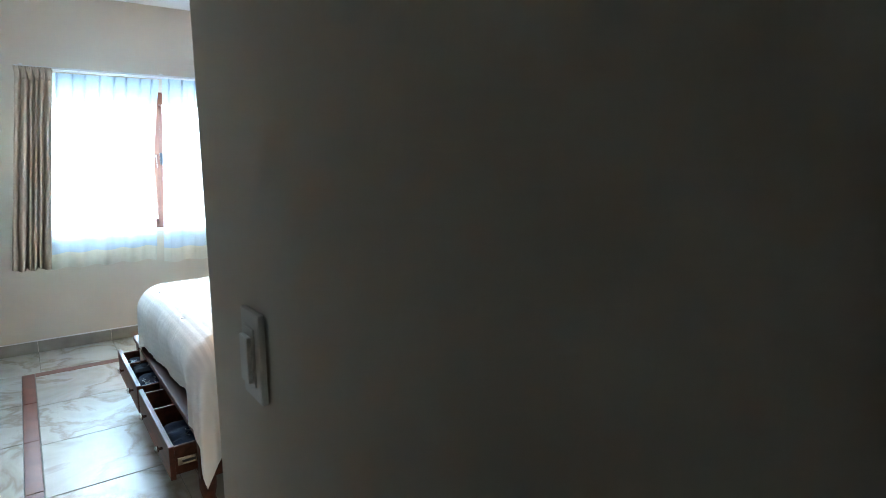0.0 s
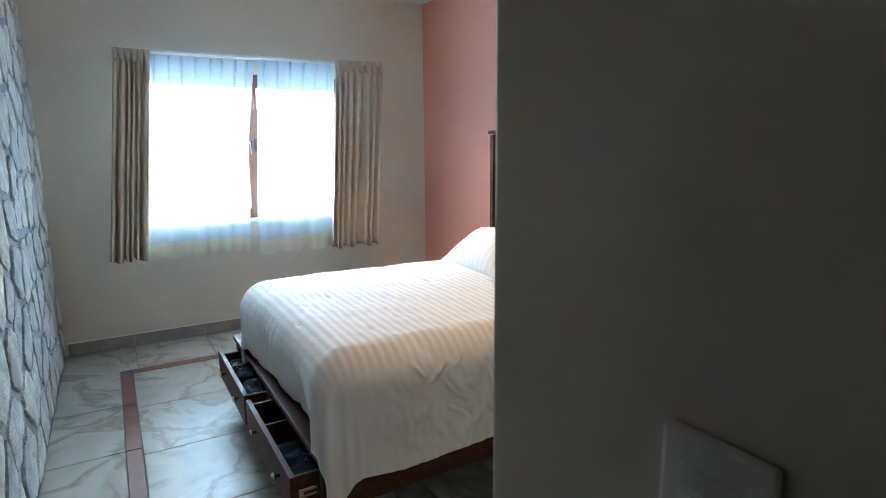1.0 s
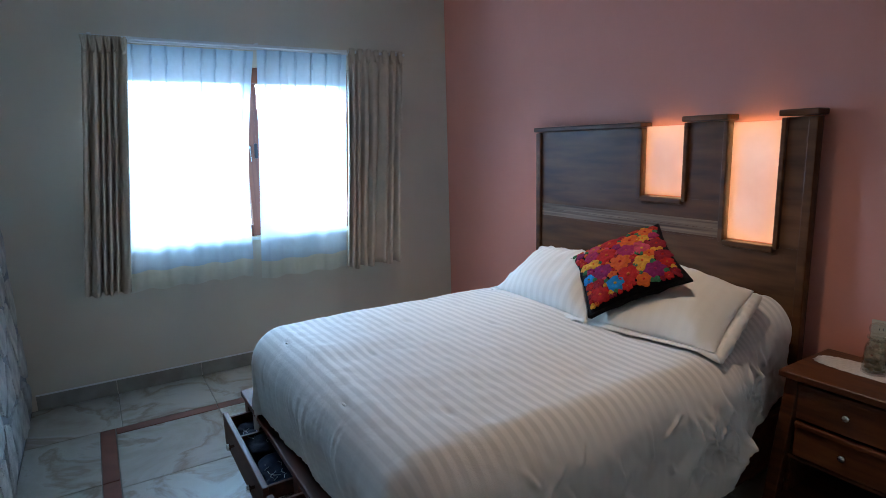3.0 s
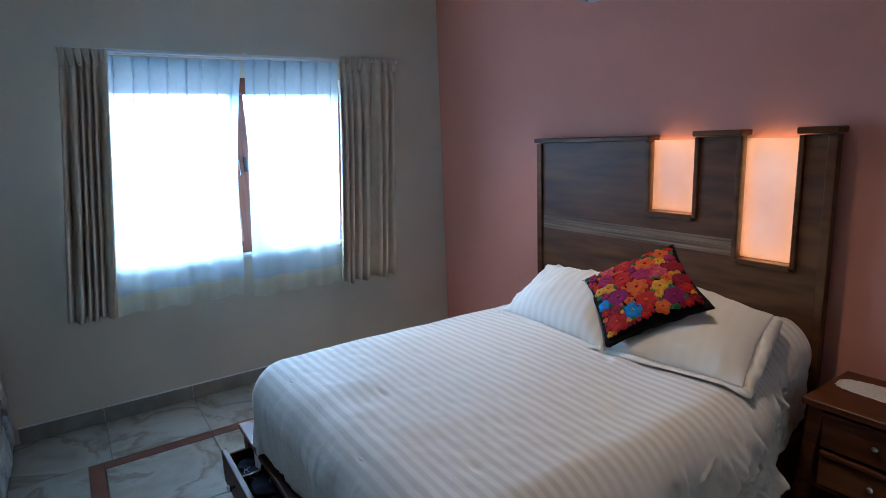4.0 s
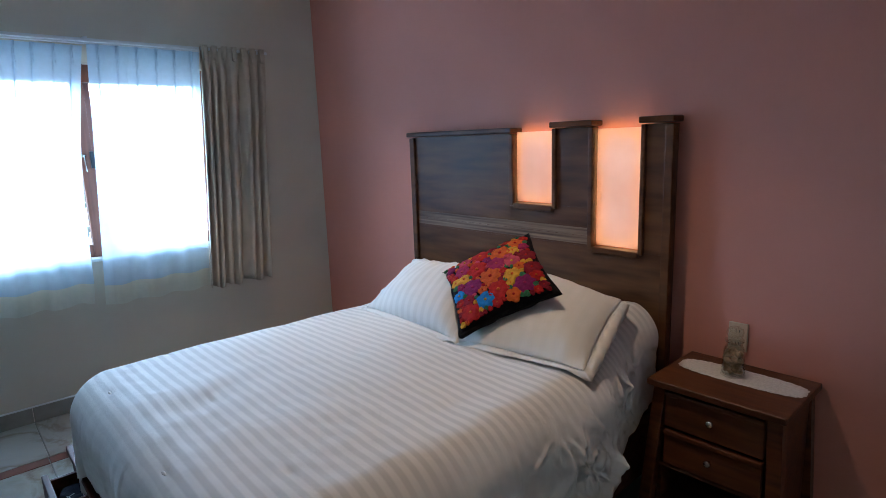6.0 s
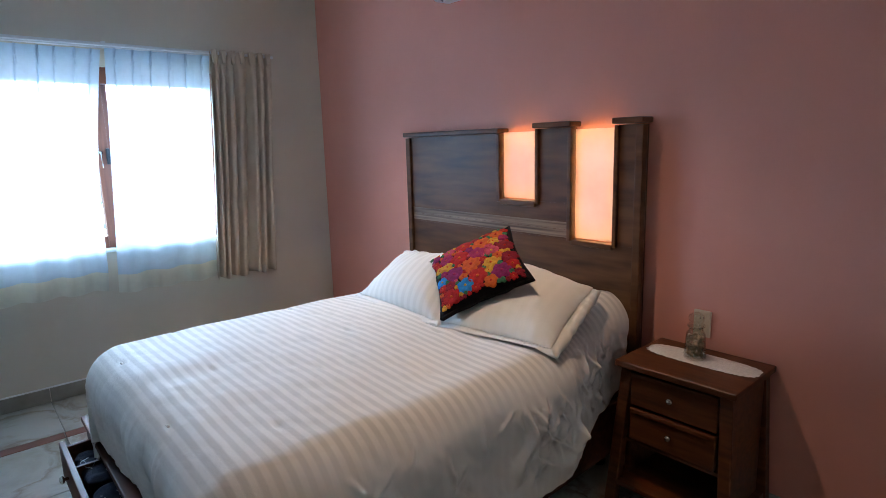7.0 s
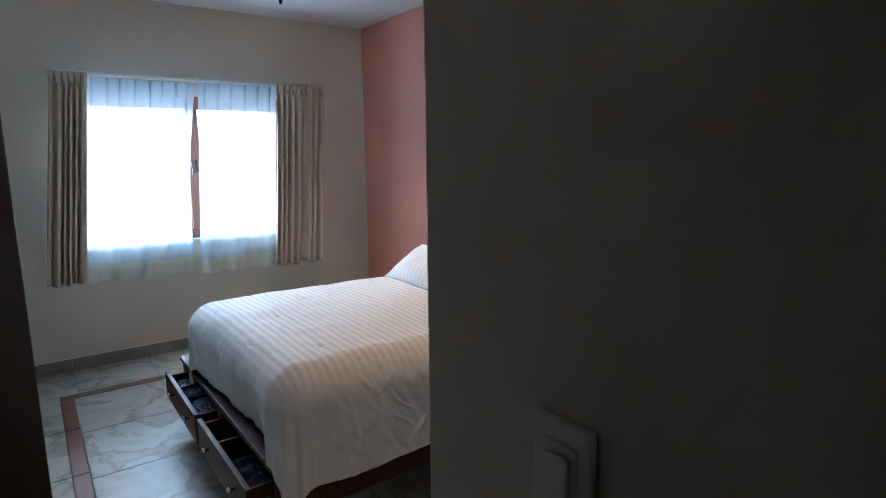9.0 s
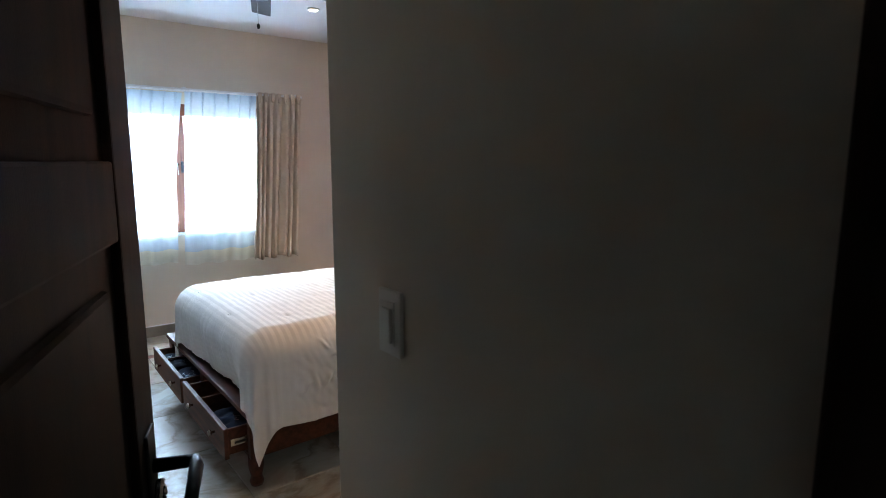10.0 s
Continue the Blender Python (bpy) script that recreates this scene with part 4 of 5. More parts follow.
def build_cushion():
    o = Vector((-0.698, -2.420, 0.972))
    m = axes(o, (0.270, -0.254, 0.160), (0.242, 0.272, 0.182))
    s, t = 0.402, 0.105
    ob = thing("embroidered_cushion", "black cushion covered in bright embroidered felt flowers", "cushion", o)
    bm = pillow_mesh(s, s, t, 36, 4.0, 0.11)
    bmesh.ops.transform(bm, matrix=m, verts=bm.verts)
    part("cover", bm, BLACK_CLOTH, ob, smooth=True)
    e = s / 2 * 0.985
    pts = []
    for k in range(41):
        q = k / 10 % 4
        i, f = int(q), q % 1
        c = ((-1, -1), (1, -1), (1, 1), (-1, 1), (-1, -1))
        a, b = c[i], c[i + 1]
        x, y = a[0] + (b[0] - a[0]) * f, a[1] + (b[1] - a[1]) * f
        pull = 1 - 0.11 * (1 - min(abs(x), abs(y)) ** 2)
        pts.append(m @ Vector((x * e * (pull if abs(x) >= abs(y) else 1), y * e * (pull if abs(y) > abs(x) else 1), 0.0)))
    part("piping", tube(pts, 0.010, 8), BLACK_CLOTH, ob, "thick black piping", True)
    rnd = random.Random(11)
    done = []

    def height(x, y):
        u, v = x / (s / 2), y / (s / 2)
        return t / 2 * max(0.0, 1 - abs(u) ** 2.6) ** 0.5 * max(0.0, 1 - abs(v) ** 2.6) ** 0.5 + 0.006
    sewn = [(-0.01, -0.015, 0.045, 1), (0.07, -0.055, 0.036, 3), (-0.06, -0.12, 0.038, 5), (-0.152, -0.035, 0.026, 5), (0.06, 0.10, 0.045, 1), (0.132, 0.135, 0.034, 1),
            (0.11, 0.085, 0.026, 3), (-0.13, -0.14, 0.040, 0), (0.0, -0.10, 0.046, 0), (0.10, -0.12, 0.042, 8), (-0.09, -0.03, 0.044, 8), (-0.05, 0.06, 0.046, 0),
            (0.03, 0.04, 0.040, 2), (0.09, 0.02, 0.034, 4), (-0.11, 0.09, 0.036, 2), (-0.09, 0.145, 0.030, 4), (-0.15, 0.045, 0.022, 3), (0.15, 0.03, 0.036, 6), (0.15, -0.05, 0.036, 6), (0.045, -0.15, 0.030, 1), (-0.02, 0.14, 0.042, 0)]
    for want, size, tries in ((len(sewn), 0.047, len(sewn)), (26, 0.026, 4000), (130, 0.0125, 6000)):
        c = 0
        for _ in range(tries):
            if c >= want:
                break
            r = size * rnd.uniform(0.75, 1.2)
            if size > 0.04:
                x, y, r, col = sewn[c]
                r *= 1.12
            lim = s * 0.472 - r * 0.85
            if size < 0.04:
                x, y = rnd.uniform(-lim, lim), rnd.uniform(-lim, lim)
            if size < 0.04 and max(abs(x), abs(y)) > lim - 0.10 * s / 2 * (1 - min(abs(x), abs(y)) / lim):
                continue
            if size < 0.04 and any((x - a) ** 2 + (y - b) ** 2 < ((r + q) * 0.70) ** 2 for a, b, q in done):
                continue
            done.append((x, y, r))
            c += 1
            if size < 0.04:
                col = rnd.choice((0, 0, 6, 1, 8, 2, 6, 0, 2, 8, 1, 0, 4, 2, 6, 3, 5, 0, 8, 6)) if size > 0.015 else rnd.choice((0, 7, 7, 3, 4, 6, 1, 7))
            bm = bmesh.new()
            petals = rnd.choice((5, 5, 6, 7)) if size > 0.015 else 3
            rings = []
            turn = rnd.uniform(0, 6)
            for fr, up in ((1.0, 0.0), (0.8, 0.005), (0.4, 0.0035), (0.12, 0.002)):
                ring = []
                for k in range(28):
                    a = 2 * math.pi * k / 28
                    rr = r * fr * (0.66 + 0.34 * abs(math.sin(petals * (a + turn) / 2)) ** 0.6 if fr > 0.3 else 1)
                    px, py = x + rr * math.cos(a), y + rr * math.sin(a)
                    ring.append(bm.verts.new(m @ Vector((px, py, height(px, py) + up))))
                rings.append(ring)
            for a, b in zip(rings, rings[1:]):
                for k in range(28):
                    bm.faces.new((a[k], a[(k + 1) % 28], b[(k + 1) % 28], b[k]))
            bm.faces.new(rings[-1])
            fl = part("flower" if size > 0.015 else "leaf", bm, FLOWER_COLOURS[col], ob, smooth=True)
            if size > 0.015:
                n = (m.to_3x3() @ Vector((0, 0, 1)))
                cm = Matrix.Translation(m @ Vector((x, y, height(x, y) + 0.002))) @ n.to_track_quat("Z", "Y").to_matrix().to_4x4()
                part("flower_centre", lathe([(r * 0.14, 0), (r * 0.12, 0.003), (r * 0.04, 0.004)], cm, 12), FLOWER_COLOURS[(1, 0, 4, 1, 3, 3, 0, 3, 2)[col]], fl, smooth=True)


build_cushion()


# ---- nightstand ----
def build_nightstand():
    x0, x1, y0, y1, h = -0.398, PX - 0.004, -3.371, -2.925, 0.630
    ob = thing("nightstand", "reddish brown two-drawer nightstand with splayed legs", "nightstand", ((x0 + x1) / 2, (y0 + y1) / 2, 0))
    part("tabletop", box(x0 - 0.012, x1, y0 - 0.014, y1 + 0.014, h - 0.026, h, 0.006, 3), NS_WOOD, ob)
    for sx in (0, 1):
        for sy in (0, 1):
            xt = x0 + 0.012 if sx == 0 else x1 - 0.055
            yt = y0 + 0.004 if sy == 0 else y1 - 0.050
            bm = box(0, 0.043, 0, 0.046, 0, h - 0.027, 0.003, 1)
            for v in bm.verts:
                k = 1 - v.co.z / (h - 0.027)
                v.co.x += xt - (0.045 * k if sx == 0 else 0)
                v.co.y += yt + (0.038 * k * k * (-1 if sy == 0 else 1))
            part("leg", bm, NS_WOOD, ob)
    part("side_panel", box(x0 + 0.056, x1 - 0.056, y0 + 0.008, y0 + 0.024, 0.116, h - 0.027), NS_WOOD, ob)
    part("side_panel", box(x0 + 0.056, x1 - 0.056, y1 - 0.024, y1 - 0.008, 0.116, h - 0.027), NS_WOOD, ob)
    part("back_panel", box(x1 - 0.03, x1 - 0.016, y0 + 0.051, y1 - 0.051, 0.10, h - 0.027), NS_WOOD, ob)
    part("divider", box(x0 + 0.014, x1 - 0.031, y0 + 0.026, y1 - 0.026, 0.284, 0.298), NS_WOOD, ob)
    for z0, z1 in ((0.452, 0.594), (0.302, 0.440)):
        d = part("drawer", box(x0 + 0.006, x0 + 0.026, y0 + 0.052, y1 - 0.052, z0, z1, 0.005), NS_WOOD, ob)
        part("drawer_lip", box(x0 - 0.001, x0 + 0.012, y0 + 0.053, y1 - 0.053, z1 - 0.018, z1 - 0.001, 0.004), NS_WOOD, d)
        part("knob", lathe([(0.005, 0), (0.005, 0.010), (0.012, 0.014), (0.0135, 0.019), (0.010, 0.025), (0.002, 0.027)], pose(x0 + 0.006, (y0 + y1) / 2, (z0 + z1) / 2 + 0.002, 0, -90), 16), NICKEL, d, "oval nickel knob", True)
    bm = box(x0 - 0.024, x1 - 0.02, y0 - 0.020, y1 + 0.020, 0.093, 0.115, 0.004)
    part("shelf", bm, NS_WOOD, ob)
    # runner cloth
    cl = thing("table_runner", "white oval lace doily lying on the nightstand", "doily", (-0.18, -3.155, h))
    bm = bmesh.new()
    cx, cy, a, b = -0.175, -3.155, 0.072, 0.222
    rim, inn = [], []
    n = 96
    for k in range(n):
        th = 2 * math.pi * k / n
        c, s_ = math.copysign(abs(math.cos(th)) ** 0.8, math.cos(th)), math.copysign(abs(math.sin(th)) ** 0.45, math.sin(th))
        sc = 1 + 0.025 * math.sin(th * 26)
        px, py = cx + a * sc * c - 0.08 * (b * math.sin(th)) * 0.0, cy + b * math.copysign(abs(math.sin(th)) ** 0.8, math.sin(th)) * (1 + 0.012 * math.sin(th * 26))
        px = cx + a * sc * math.copysign(abs(math.cos(th)) ** 0.5, math.cos(th))
        rim.append(bm.verts.new((px, py, h + 0.0015)))
        inn.append(bm.verts.new((cx + (px - cx) * 0.86, cy + (py - cy) * 0.95, h + 0.0042)))
    for k in range(n):
        bm.faces.new((rim[k], rim[(k + 1) % n], inn[(k + 1) % n], inn[k]))
    bm.faces.new(inn)
    part("cloth", bm, LACE, cl)
    # jar
    jx, jy, jz = -0.190, -3.135, h + 0.005
    jar = thing("glass_jar", "clear glass jar with bulb stopper, holding sea shells", "jar", (jx, jy, jz))
    prof = [(0.030, 0.0), (0.036, 0.004), (0.036, 0.015), (0.034, 0.045), (0.031, 0.078), (0.024, 0.088), (0.023, 0.094), (0.027, 0.098)]
    bm = lathe(prof + [(0.025, 0.098), (0.021, 0.094), (0.022, 0.087), (0.029, 0.076), (0.032, 0.045), (0.034, 0.015), (0.033, 0.007), (0.001, 0.006)], pose(jx, jy, jz) @ Matrix.Diagonal((1.15, 1.15, 1.35, 1)), 28)
    part("jar_body", bm, GLASS, jar, smooth=True).visible_shadow = False
    part("stopper", lathe([(0.019, 0.092), (0.020, 0.099), (0.029, 0.100), (0.029, 0.104), (0.022, 0.107), (0.021, 0.112), (0.025, 0.118), (0.026, 0.126), (0.024, 0.134), (0.014, 0.140), (0.001, 0.141)], pose(jx, jy, jz) @ Matrix.Diagonal((1.15, 1.15, 1.35, 1)), 28), GLASS, jar, "clear glass bulb stopper", True).visible_shadow = False
    rnd = random.Random(4)
    for _ in range(64):
        a, r, z = rnd.uniform(0, 6.28), 0.028 * rnd.random() ** 0.5, 0.018 + rnd.random() * 0.074
        s = rnd.uniform(0.009, 0.015)
        mm = Matrix.Translation((jx + r * math.cos(a), jy + r * math.sin(a), jz + z)) @ Euler((rnd.uniform(0, 6), rnd.uniform(0, 6), 0)).to_matrix().to_4x4()
        part("shell", lathe([(0.001, -s), (s * 0.5, -s * 0.6), (s * 0.8, 0), (s * 0.45, s * 0.6), (0.001, s * 1.2)], mm, 9), SHELL, jar, "beige sea shell", True)


build_nightstand()


# ---- wall fittings ----
def plate(name, label, cat, m, material, w=0.075, h=0.118):
    """A plate in its own x, z plane that faces its -y."""
    ob = thing(name, label, cat, m.translation)
    part("plate", box(-w / 2, w / 2, -0.010, 0, -h / 2, h / 2, 0.004, m=m), material, ob)
    return ob


sw_m = pose(CX - 0.0005, -4.542, 1.241, 0, 0, -90)
switch = plate("light_switch", "cream plastic light switch plate on the passage wall", "light switch", sw_m, CREAM_PLASTIC, 0.074, 0.126)
part("inset", box(-0.021, 0.021, -0.0125, -0.0101, -0.042, 0.042, 0.0012, 1, m=sw_m), CREAM_PLASTIC, switch)
part("rocker", box(-0.016, 0.016, -0.020, -0.0126, -0.036, 0.030, 0.003, m=sw_m), CREAM_PLASTIC, switch)
out_m = pose(PX - 0.0005, -3.090, 0.735, 0, 0, -90)
outlet = plate("wall_outlet", "beige plastic power outlet on the salmon wall", "power outlet", out_m, BEIGE_PLASTIC, 0.072, 0.115)
for dz in (-0.025, 0.025):
    part("socket", box(-0.016, 0.016, -0.0125, -0.0101, dz - 0.016, dz + 0.016, 0.002, 1, m=out_m), BEIGE_PLASTIC, outlet)
    for dx in (-0.006, 0.006):
        part("slot", box(dx - 0.0012, dx + 0.0012, -0.0132, -0.0126, dz - 0.005, dz + 0.006, m=out_m), BLACK_PLASTIC, outlet)

hold = thing("remote_control", "white remote control in its wall holder", "remote control", (CX + 0.046, SY + 0.02, 1.20))
rx = CX + 0.046
part("holder", box(rx - 0.029, rx + 0.029, SY + 0.0005, SY + 0.024, 1.150, 1.240, 0.006, 3), WHITE_PLASTIC, hold, "white plastic wall holder")
part("handset", box(rx - 0.024, rx + 0.024, SY + 0.005, SY + 0.021, 1.242, 1.357, 0.008, 4), WHITE_PLASTIC, hold)
part("emitter", lathe([(0.004, 0), (0.004, 0.001), (0.001, 0.0015)], pose(rx - 0.004, SY + 0.013, 1.3572), 12), BLACK_PLASTIC, hold)


def build_ac():
    y0, y1, zb, zt = -2.40, -1.54, 2.300, 2.575
    ob = thing("air_conditioner", "white split air conditioner high on salmon wall", "air conditioner", (PX, (y0 + y1) / 2, zb))
    prof = [(0.0, 0.0), (-0.10, -0.004), (-0.165, 0.030), (-0.195, 0.080), (-0.20, 0.12), (-0.195, 0.25), (-0.17, 0.272), (0.0, 0.275)]

    def body(ya, yb, pr, mt, name, label=""):
        bm = bmesh.new()
        a = [bm.verts.new((PX - 0.001 + p[0], ya, zb + p[1])) for p in pr]
        b = [bm.verts.new((PX - 0.001 + p[0], yb, zb + p[1])) for p in pr]
        for i in range(len(pr)):
            j = (i + 1) % len(pr)
            bm.faces.new((a[i], a[j], b[j], b[i]))
        bm.faces.new(a), bm.faces.new(b[::-1])
        bmesh.ops.bevel(bm, geom=[e for e in bm.edges], offset=0.004, segments=2, affect="EDGES")
        return part(name, bm, mt, ob, label, True)
    body(y0, y1, prof, WHITE_PLASTIC, "housing")
    m = Matrix.Translation((PX - 0.118, 0, zb + 0.006)) @ Matrix.Rotation(radians(27.5), 4, "Y")
    part("outlet_slot", box(-0.030, 0.030, y0 + 0.05, y1 - 0.05, -0.004, 0.003, m=m), BLACK_PLASTIC, ob, "dark air outlet")
    part("louvre", box(-0.006, 0.012, y0 + 0.06, y1 - 0.06, -0.010, -0.005, 0.002, 1, m=m), WHITE_PLASTIC, ob)
    part("louvre", box(0.018, 0.030, y0 + 0.06, y1 - 0.06, -0.009, -0.0045, 0.002, 1, m=m), WHITE_PLASTIC, ob)
    part("seam", box(PX - 0.2022, PX - 0.195, y0 + 0.005, y1 - 0.005, zb + 0.118, zb + 0.121), BLACK_PLASTIC, ob)


build_ac()

# the third downlight is unseen, added above the near fill spot
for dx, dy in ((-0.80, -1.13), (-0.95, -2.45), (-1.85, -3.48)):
    down = thing("downlight", "lit ceiling downlight with white rim, the near one added unseen", "downlight", (dx, dy, HZ), group="ceiling downlights")
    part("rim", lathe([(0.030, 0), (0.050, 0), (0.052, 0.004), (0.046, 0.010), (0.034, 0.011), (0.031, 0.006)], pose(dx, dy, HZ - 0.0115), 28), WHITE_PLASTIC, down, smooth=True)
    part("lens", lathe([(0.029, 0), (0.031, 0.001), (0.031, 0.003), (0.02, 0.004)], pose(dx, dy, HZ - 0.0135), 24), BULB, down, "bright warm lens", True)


def build_fan():
    cx, cy = -1.555, -2.010
    ob = thing("ceiling_fan", "dark ceiling fan with pull chain", "ceiling fan", (cx, cy, HZ))
    part("canopy", lathe([(0.06, 0), (0.065, -0.02), (0.03, -0.05), (0.012, -0.055)], pose(cx, cy, HZ - 0.0005), 24), IRON, ob, smooth=True)
    part("rod", lathe([(0.012, -0.05), (0.012, -0.10)], pose(cx, cy, HZ), 14), IRON, ob, smooth=True)
    part("motor", lathe([(0.02, -0.09), (0.09, -0.105), (0.105, -0.14), (0.10, -0.19), (0.06, -0.215), (0.045, -0.24), (0.02, -0.245)], pose(cx, cy, HZ), 28), IRON, ob, smooth=True)
    for k in range(5):
        m = Matrix.Translation((cx, cy, HZ - 0.185)) @ Matrix.Rotation(radians(72 * k + 69), 4, "Z") @ Matrix.Rotation(radians(10), 4, "X")
        part("blade_arm", box(0.08, 0.20, -0.018, 0.018, -0.004, 0.004, 0.003, 1, m=m), IRON, ob)
        bm = box(0.18, 0.62, -0.062, 0.062, 0.0045, 0.011, 0.003, 1, m=m)
        part("blade", bm, DOOR_WOOD, ob)
    part("pull_chain", tube([(cx - 0.03, cy - 0.03, HZ - 0.24), (cx - 0.03, cy - 0.03, HZ - 0.33), (cx - 0.03, cy - 0.03, HZ - 0.385)], 0.0022, 6), NICKEL, ob)
    part("chain_knob", lathe([(0.002, -0.385), (0.008, -0.390), (0.010, -0.402), (0.006, -0.414), (0.001, -0.416)], pose(cx - 0.03, cy - 0.03, HZ), 12), IRON, ob, smooth=True)


build_fan()


# ---- clothes in the drawers ----
def folded_clothes(x, y, z, lx, ly, h, material, seed, name="folded_shorts", label="dark navy folded clothes lying in the drawer"):
    ob = thing(name, label, "clothes", (x, y, z))
    rnd = random.Random(seed)

    def place(k):
        def fn(u, v):
            a = 2 * math.pi * u
            s = 2 * v - 1
            ell = max(0.02, 1 - abs(s) ** 14) ** 0.5
            yy = y + s * ly / 2 + 0.012 * math.sin(a * 2 + k)
            xx = x + lx / 2 * math.copysign(abs(math.cos(a)) ** 0.32, math.cos(a)) * ell * (1 + 0.06 * smooth_noise(s * 3 + k, a, 1.5))
            zz = z + h / 2 + h / 2 * math.copysign(abs(math.sin(a)) ** 0.32, math.sin(a)) * ell + 0.012 * smooth_noise(xx * 20, yy * 20, 1.0, k)
            return Vector((xx, yy, max(z + 0.001, zz)))
        return fn
    part("roll", sheet(48, 40, place(seed)), material, ob, smooth=True)
    for _ in range(9):
        a, s = rnd.uniform(0.9, 2.2), rnd.uniform(-0.7, 0.2)
        p = place(seed)(a / (2 * math.pi), (s + 1) / 2) + Vector((0, 0, 0.003))
        part("stitching", tube([p + Vector((rnd.uniform(-0.02, 0.02), q * 0.018, 0.001)) for q in range(3)], 0.0012, 5), PALE_THREAD, ob)


zd = 0.1965
folded_clothes(FX + 0.075, -1.60, zd, 0.29, 0.34, 0.088, DENIM, 2)
folded_clothes(FX + 0.070, -1.90, zd, 0.28, 0.26, 0.080, BLUE_LINER, 5)
folded_clothes(FX + 0.070, -2.68, zd, 0.29, 0.30, 0.092, BLUE_LINER, 8)


# ---- standing mirror ----
def build_mirror():
    x, y = -0.30, -4.03
    ob = thing("standing_mirror", "dark carved wooden standing mirror in the corner", "standing mirror", (x, y, 0))
    ang = radians(-140)
    m = Matrix.Translation((x, y, 0)) @ Matrix.Rotation(ang, 4, "Z")
    for s in (-1, 1):
        post = part("post", lathe([(0.018, 0.10), (0.026, 0.14), (0.018, 0.20), (0.022, 0.30), (0.016, 0.45), (0.022, 0.60), (0.028, 0.64), (0.018, 0.68), (0.020, 0.78), (0.012, 0.80), (0.024, 0.83), (0.020, 0.86), (0.002, 0.87)], m @ pose(0.27 * s, 0, 0), 20), MIRROR_WOOD, ob, smooth=True)
        foot = [m @ Vector((0.27 * s, q, zz)) for q, zz in ((-0.22, 0.03), (-0.20, 0.025), (-0.12, 0.05), (-0.05, 0.11), (0, 0.13), (0.05, 0.11), (0.12, 0.05), (0.20, 0.025), (0.22, 0.03))]
        part("scroll_foot", tube(foot, [0.026, 0.025, 0.022, 0.024, 0.028, 0.024, 0.022, 0.025, 0.026], 12), MIRROR_WOOD, ob, smooth=True)
    part("crossbar", tube([m @ Vector((-0.26, 0, 0.16)), m @ Vector((0.26, 0, 0.16))], 0.016, 12), MIRROR_WOOD, ob, smooth=True)
    t = m @ pose(0, 0, 0.74, -8)
    for a, b, c, d in ((-0.24, -0.20, -0.52, 0.72), (0.20, 0.24, -0.52, 0.72), (-0.1995, 0.1995, -0.52, -0.475), (-0.1995, 0.1995, 0.675, 0.72)):
        part("mirror_frame", box(a, b, -0.018, 0.018, c, d, 0.008, 3, m=t), MIRROR_WOOD, ob)
    part("mirror_glass", box(-0.20, 0.20, -0.004, 0.004, -0.476, 0.676, m=t), MIRROR, ob, "silvered mirror glass")


build_mirror()


# ---- floor tiles ----
floor_ob = bpy.data.objects["floor"]


def slab(x0, x1, y0, y1, material, rnd):
    g = 0.0022
    z = -0.0005 + rnd.uniform(-0.0006, 0.0004)
    cx, cy = (x0 + x1) / 2, (y0 + y1) / 2
    bm = bmesh.new()
    a, b = (x1 - x0) / 2 - g, (y1 - y0) / 2 - g
    e = 0.0018
    lo = [bm.verts.new((sx * a, sy * b, -0.0085)) for sx, sy in ((-1, -1), (1, -1), (1, 1), (-1, 1))]
    mid = [bm.verts.new((sx * a, sy * b, -e)) for sx, sy in ((-1, -1), (1, -1), (1, 1), (-1, 1))]
    top = [bm.verts.new((sx * (a - e), sy * (b - e), 0)) for sx, sy in ((-1, -1), (1, -1), (1, 1), (-1, 1))]
    for p, q in ((lo, mid), (mid, top)):
        for i in range(4):
            bm.faces.new((p[i], p[(i + 1) % 4], q[(i + 1) % 4], q[i]))
    bm.faces.new(top)
    me = mesh_of(bm, material)
    ob = new("tile", me)
    ob.parent = floor_ob
    ob.matrix_basis = Matrix.Translation((cx, cy, z))


rnd = random.Random(21)
RX0, RX1, RY0, RY1 = -2.66, -2.585, -0.52, -0.60      # red border strips
xs = [RX1 + 0.53 * k for k in range(5)] + [PX - 0.001]
ys = [RY1 - 0.59 * k for k in range(11)]
west = [RY0 - 0.59 * k for k in range(11)]
slab(WX + 0.001, -2.55, RY0, -0.0005, TILE, rnd)
for a, b in zip([-2.55 + 0.50 * k for k in range(5)], [-2.55 + 0.50 * (k + 1) for k in range(4)] + [PX - 0.001]):
    slab(a, b, RY0, -0.0005, TILE, rnd)
for a, b in zip(west, west[1:]):
    slab(WX + 0.001, RX0, b, a, TILE, rnd)
    slab(RX0, RX1, b, a, RED_TILE, rnd)
for a, b in zip(xs, xs[1:]):
    slab(a, b, RY1, RY0, RED_TILE, rnd)
    for c, d in zip(ys, ys[1:]):
        if c < SY - 0.6 and a > CX:
            continue
        slab(a, b, d, c, TILE, rnd)


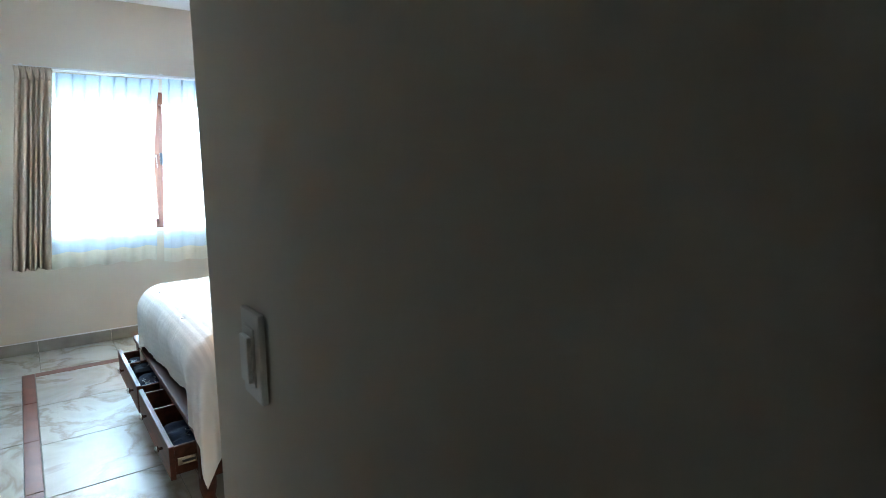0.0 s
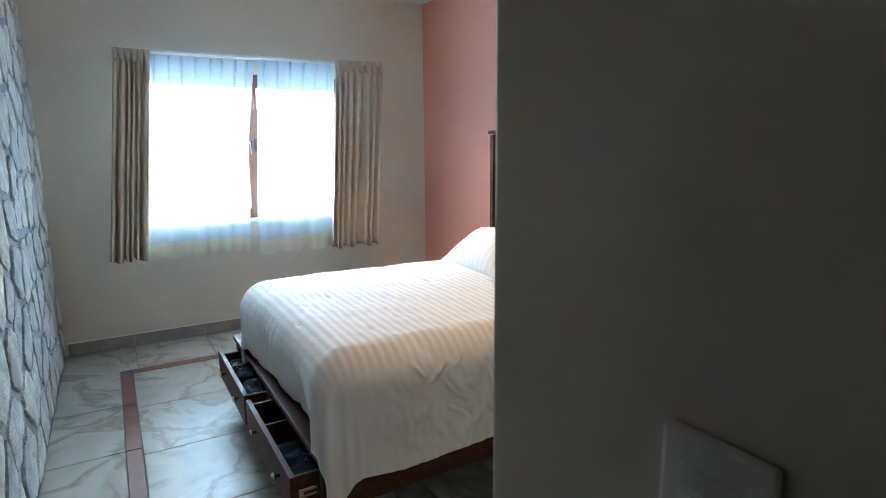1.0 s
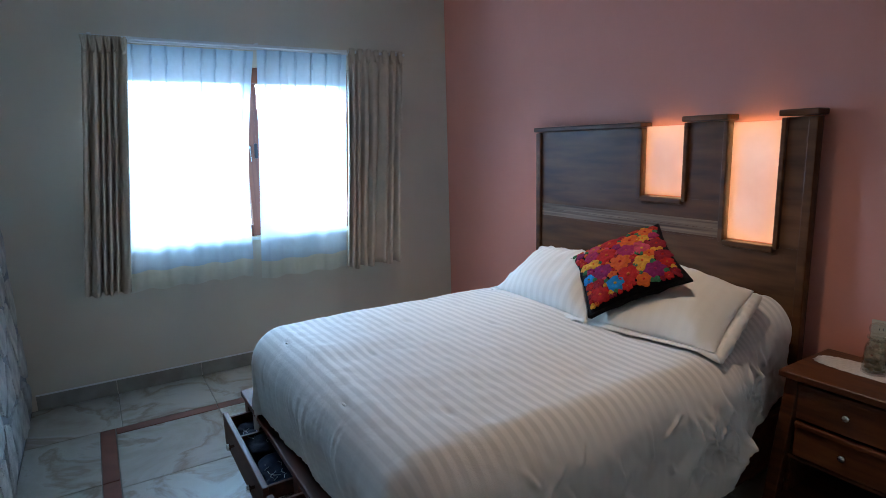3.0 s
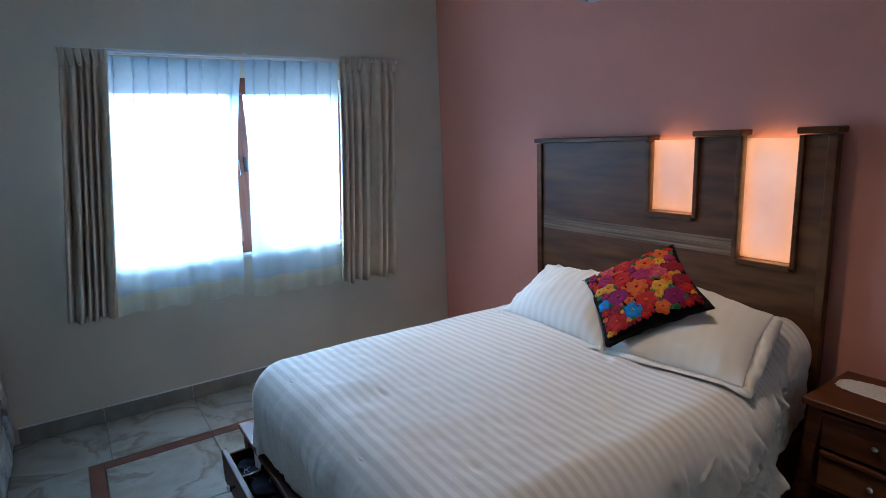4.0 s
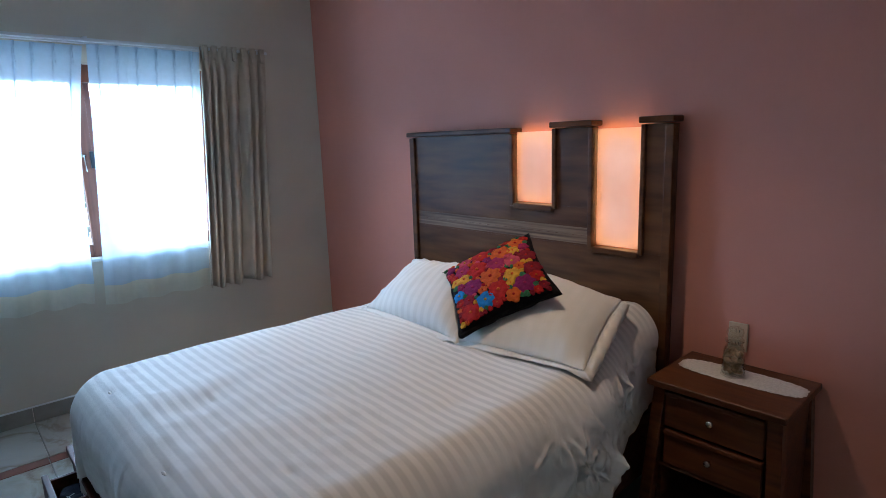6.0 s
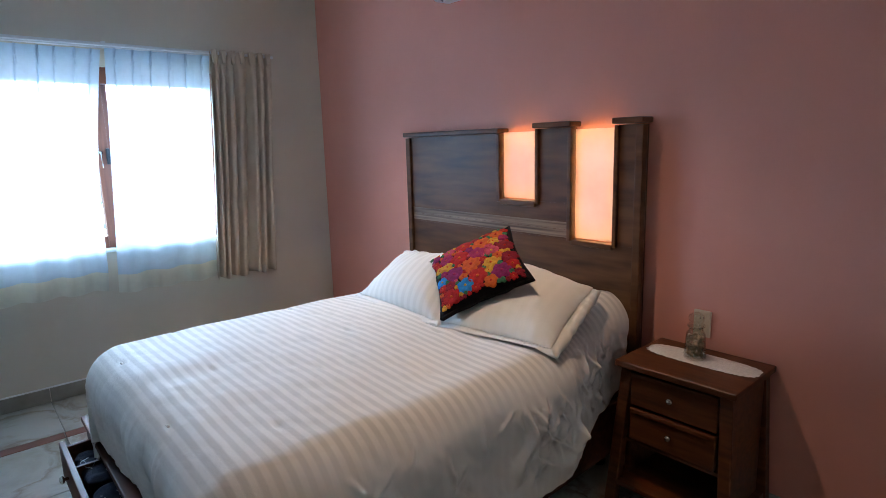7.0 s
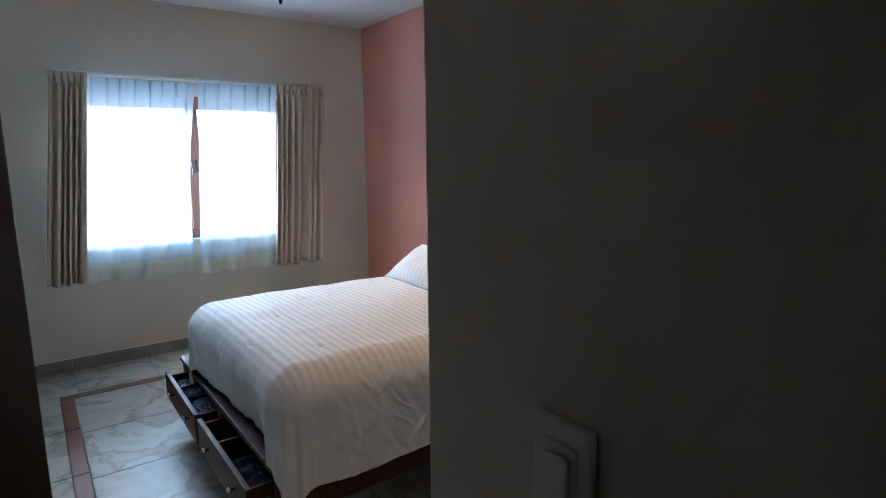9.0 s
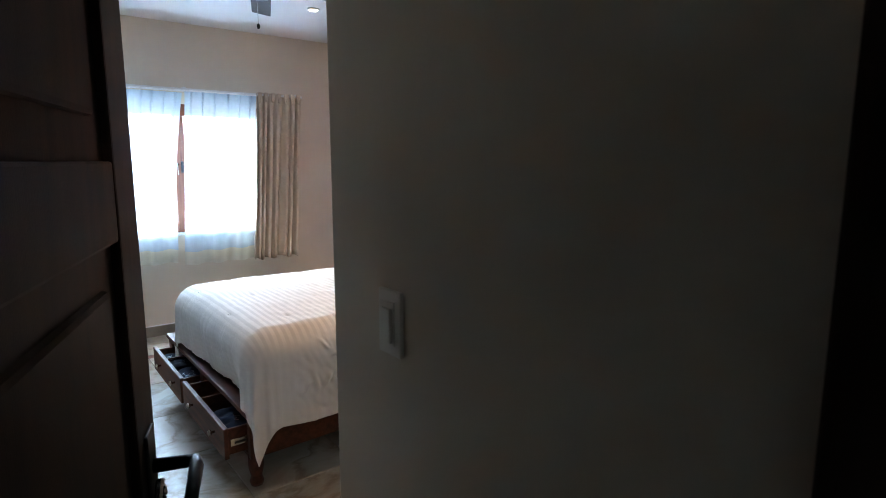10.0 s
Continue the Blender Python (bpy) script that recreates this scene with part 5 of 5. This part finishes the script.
# ---- stones of the west wall ----
def build_stones():
    rnd = random.Random(5)
    cell_y, cell_z = 0.25, 0.25
    ny, nz = 21, 11
    seeds = {}
    for i in range(-2, ny + 2):
        for j in range(-2, nz + 2):
            seeds[i, j] = (-(i + 0.5 + rnd.uniform(-0.40, 0.40)) * cell_y, (j + 0.5 + rnd.uniform(-0.40, 0.40)) * cell_z * 1.04)
    for i in range(ny):
        for j in range(nz):
            c = Vector(seeds[i, j])
            poly = [Vector((c.x - 0.4, c.y - 0.4)), Vector((c.x + 0.4, c.y - 0.4)), Vector((c.x + 0.4, c.y + 0.4)), Vector((c.x - 0.4, c.y + 0.4))]
            for di in range(-2, 3):
                for dj in range(-2, 3):
                    if (di, dj) == (0, 0) or (i + di, j + dj) not in seeds:
                        continue
                    o = Vector(seeds[i + di, j + dj])
                    nrm = (o - c).normalized()
                    lim = (o - c).length / 2 - 0.015
                    res = []
                    for k in range(len(poly)):
                        p, q = poly[k], poly[(k + 1) % len(poly)]
                        dp, dq = (p - c).dot(nrm) - lim, (q - c).dot(nrm) - lim
                        if dp <= 0:
                            res.append(p)
                        if (dp < 0) != (dq < 0):
                            res.append(p + (q - p) * (dp / (dp - dq)))
                    poly = res
                    if not poly:
                        break
            if len(poly) < 3:
                continue
            poly = [Vector((min(-0.004, max(-5.24, p.x)), min(HZ - 0.004, max(0.006, p.y)))) for p in poly]
            # cut the corners and roughen the outline
            pts = []
            for k in range(len(poly)):
                p, q = poly[k], poly[(k + 1) % len(poly)]
                if (q - p).length < 0.012:
                    continue
                for f in (0.16, 0.5, 0.84):
                    w = p + (q - p) * f
                    pts.append(w + (c - w) * rnd.uniform(-0.01, 0.09))
            if len(pts) < 5:
                continue
            high = rnd.uniform(0.006, 0.015)
            bm = bmesh.new()
            rings = []
            for sc, hh in ((1.0, -0.002), (0.99, high * 0.75), (0.94, high), (0.55, high + rnd.uniform(-0.003, 0.003))):
                rings.append([bm.verts.new((hh + (rnd.uniform(-0.003, 0.003) if sc < 1 else 0), (c.x + (p.x - c.x) * sc) - c.x, (c.y + (p.y - c.y) * sc) - c.y)) for p in pts])
            n = len(pts)
            for a, b in zip(rings, rings[1:]):
                for k in range(n):
                    bm.faces.new((a[k], a[(k + 1) % n], b[(k + 1) % n], b[k]))
            bm.faces.new(rings[-1])
            me = mesh_of(bm, STONE, True)
            me.set_sharp_from_angle(angle=radians(28))
            ob = new("stone", me)
            ob.parent = wall_west
            ob.matrix_basis = Matrix.Translation((WX, c.x, c.y))


build_stones()
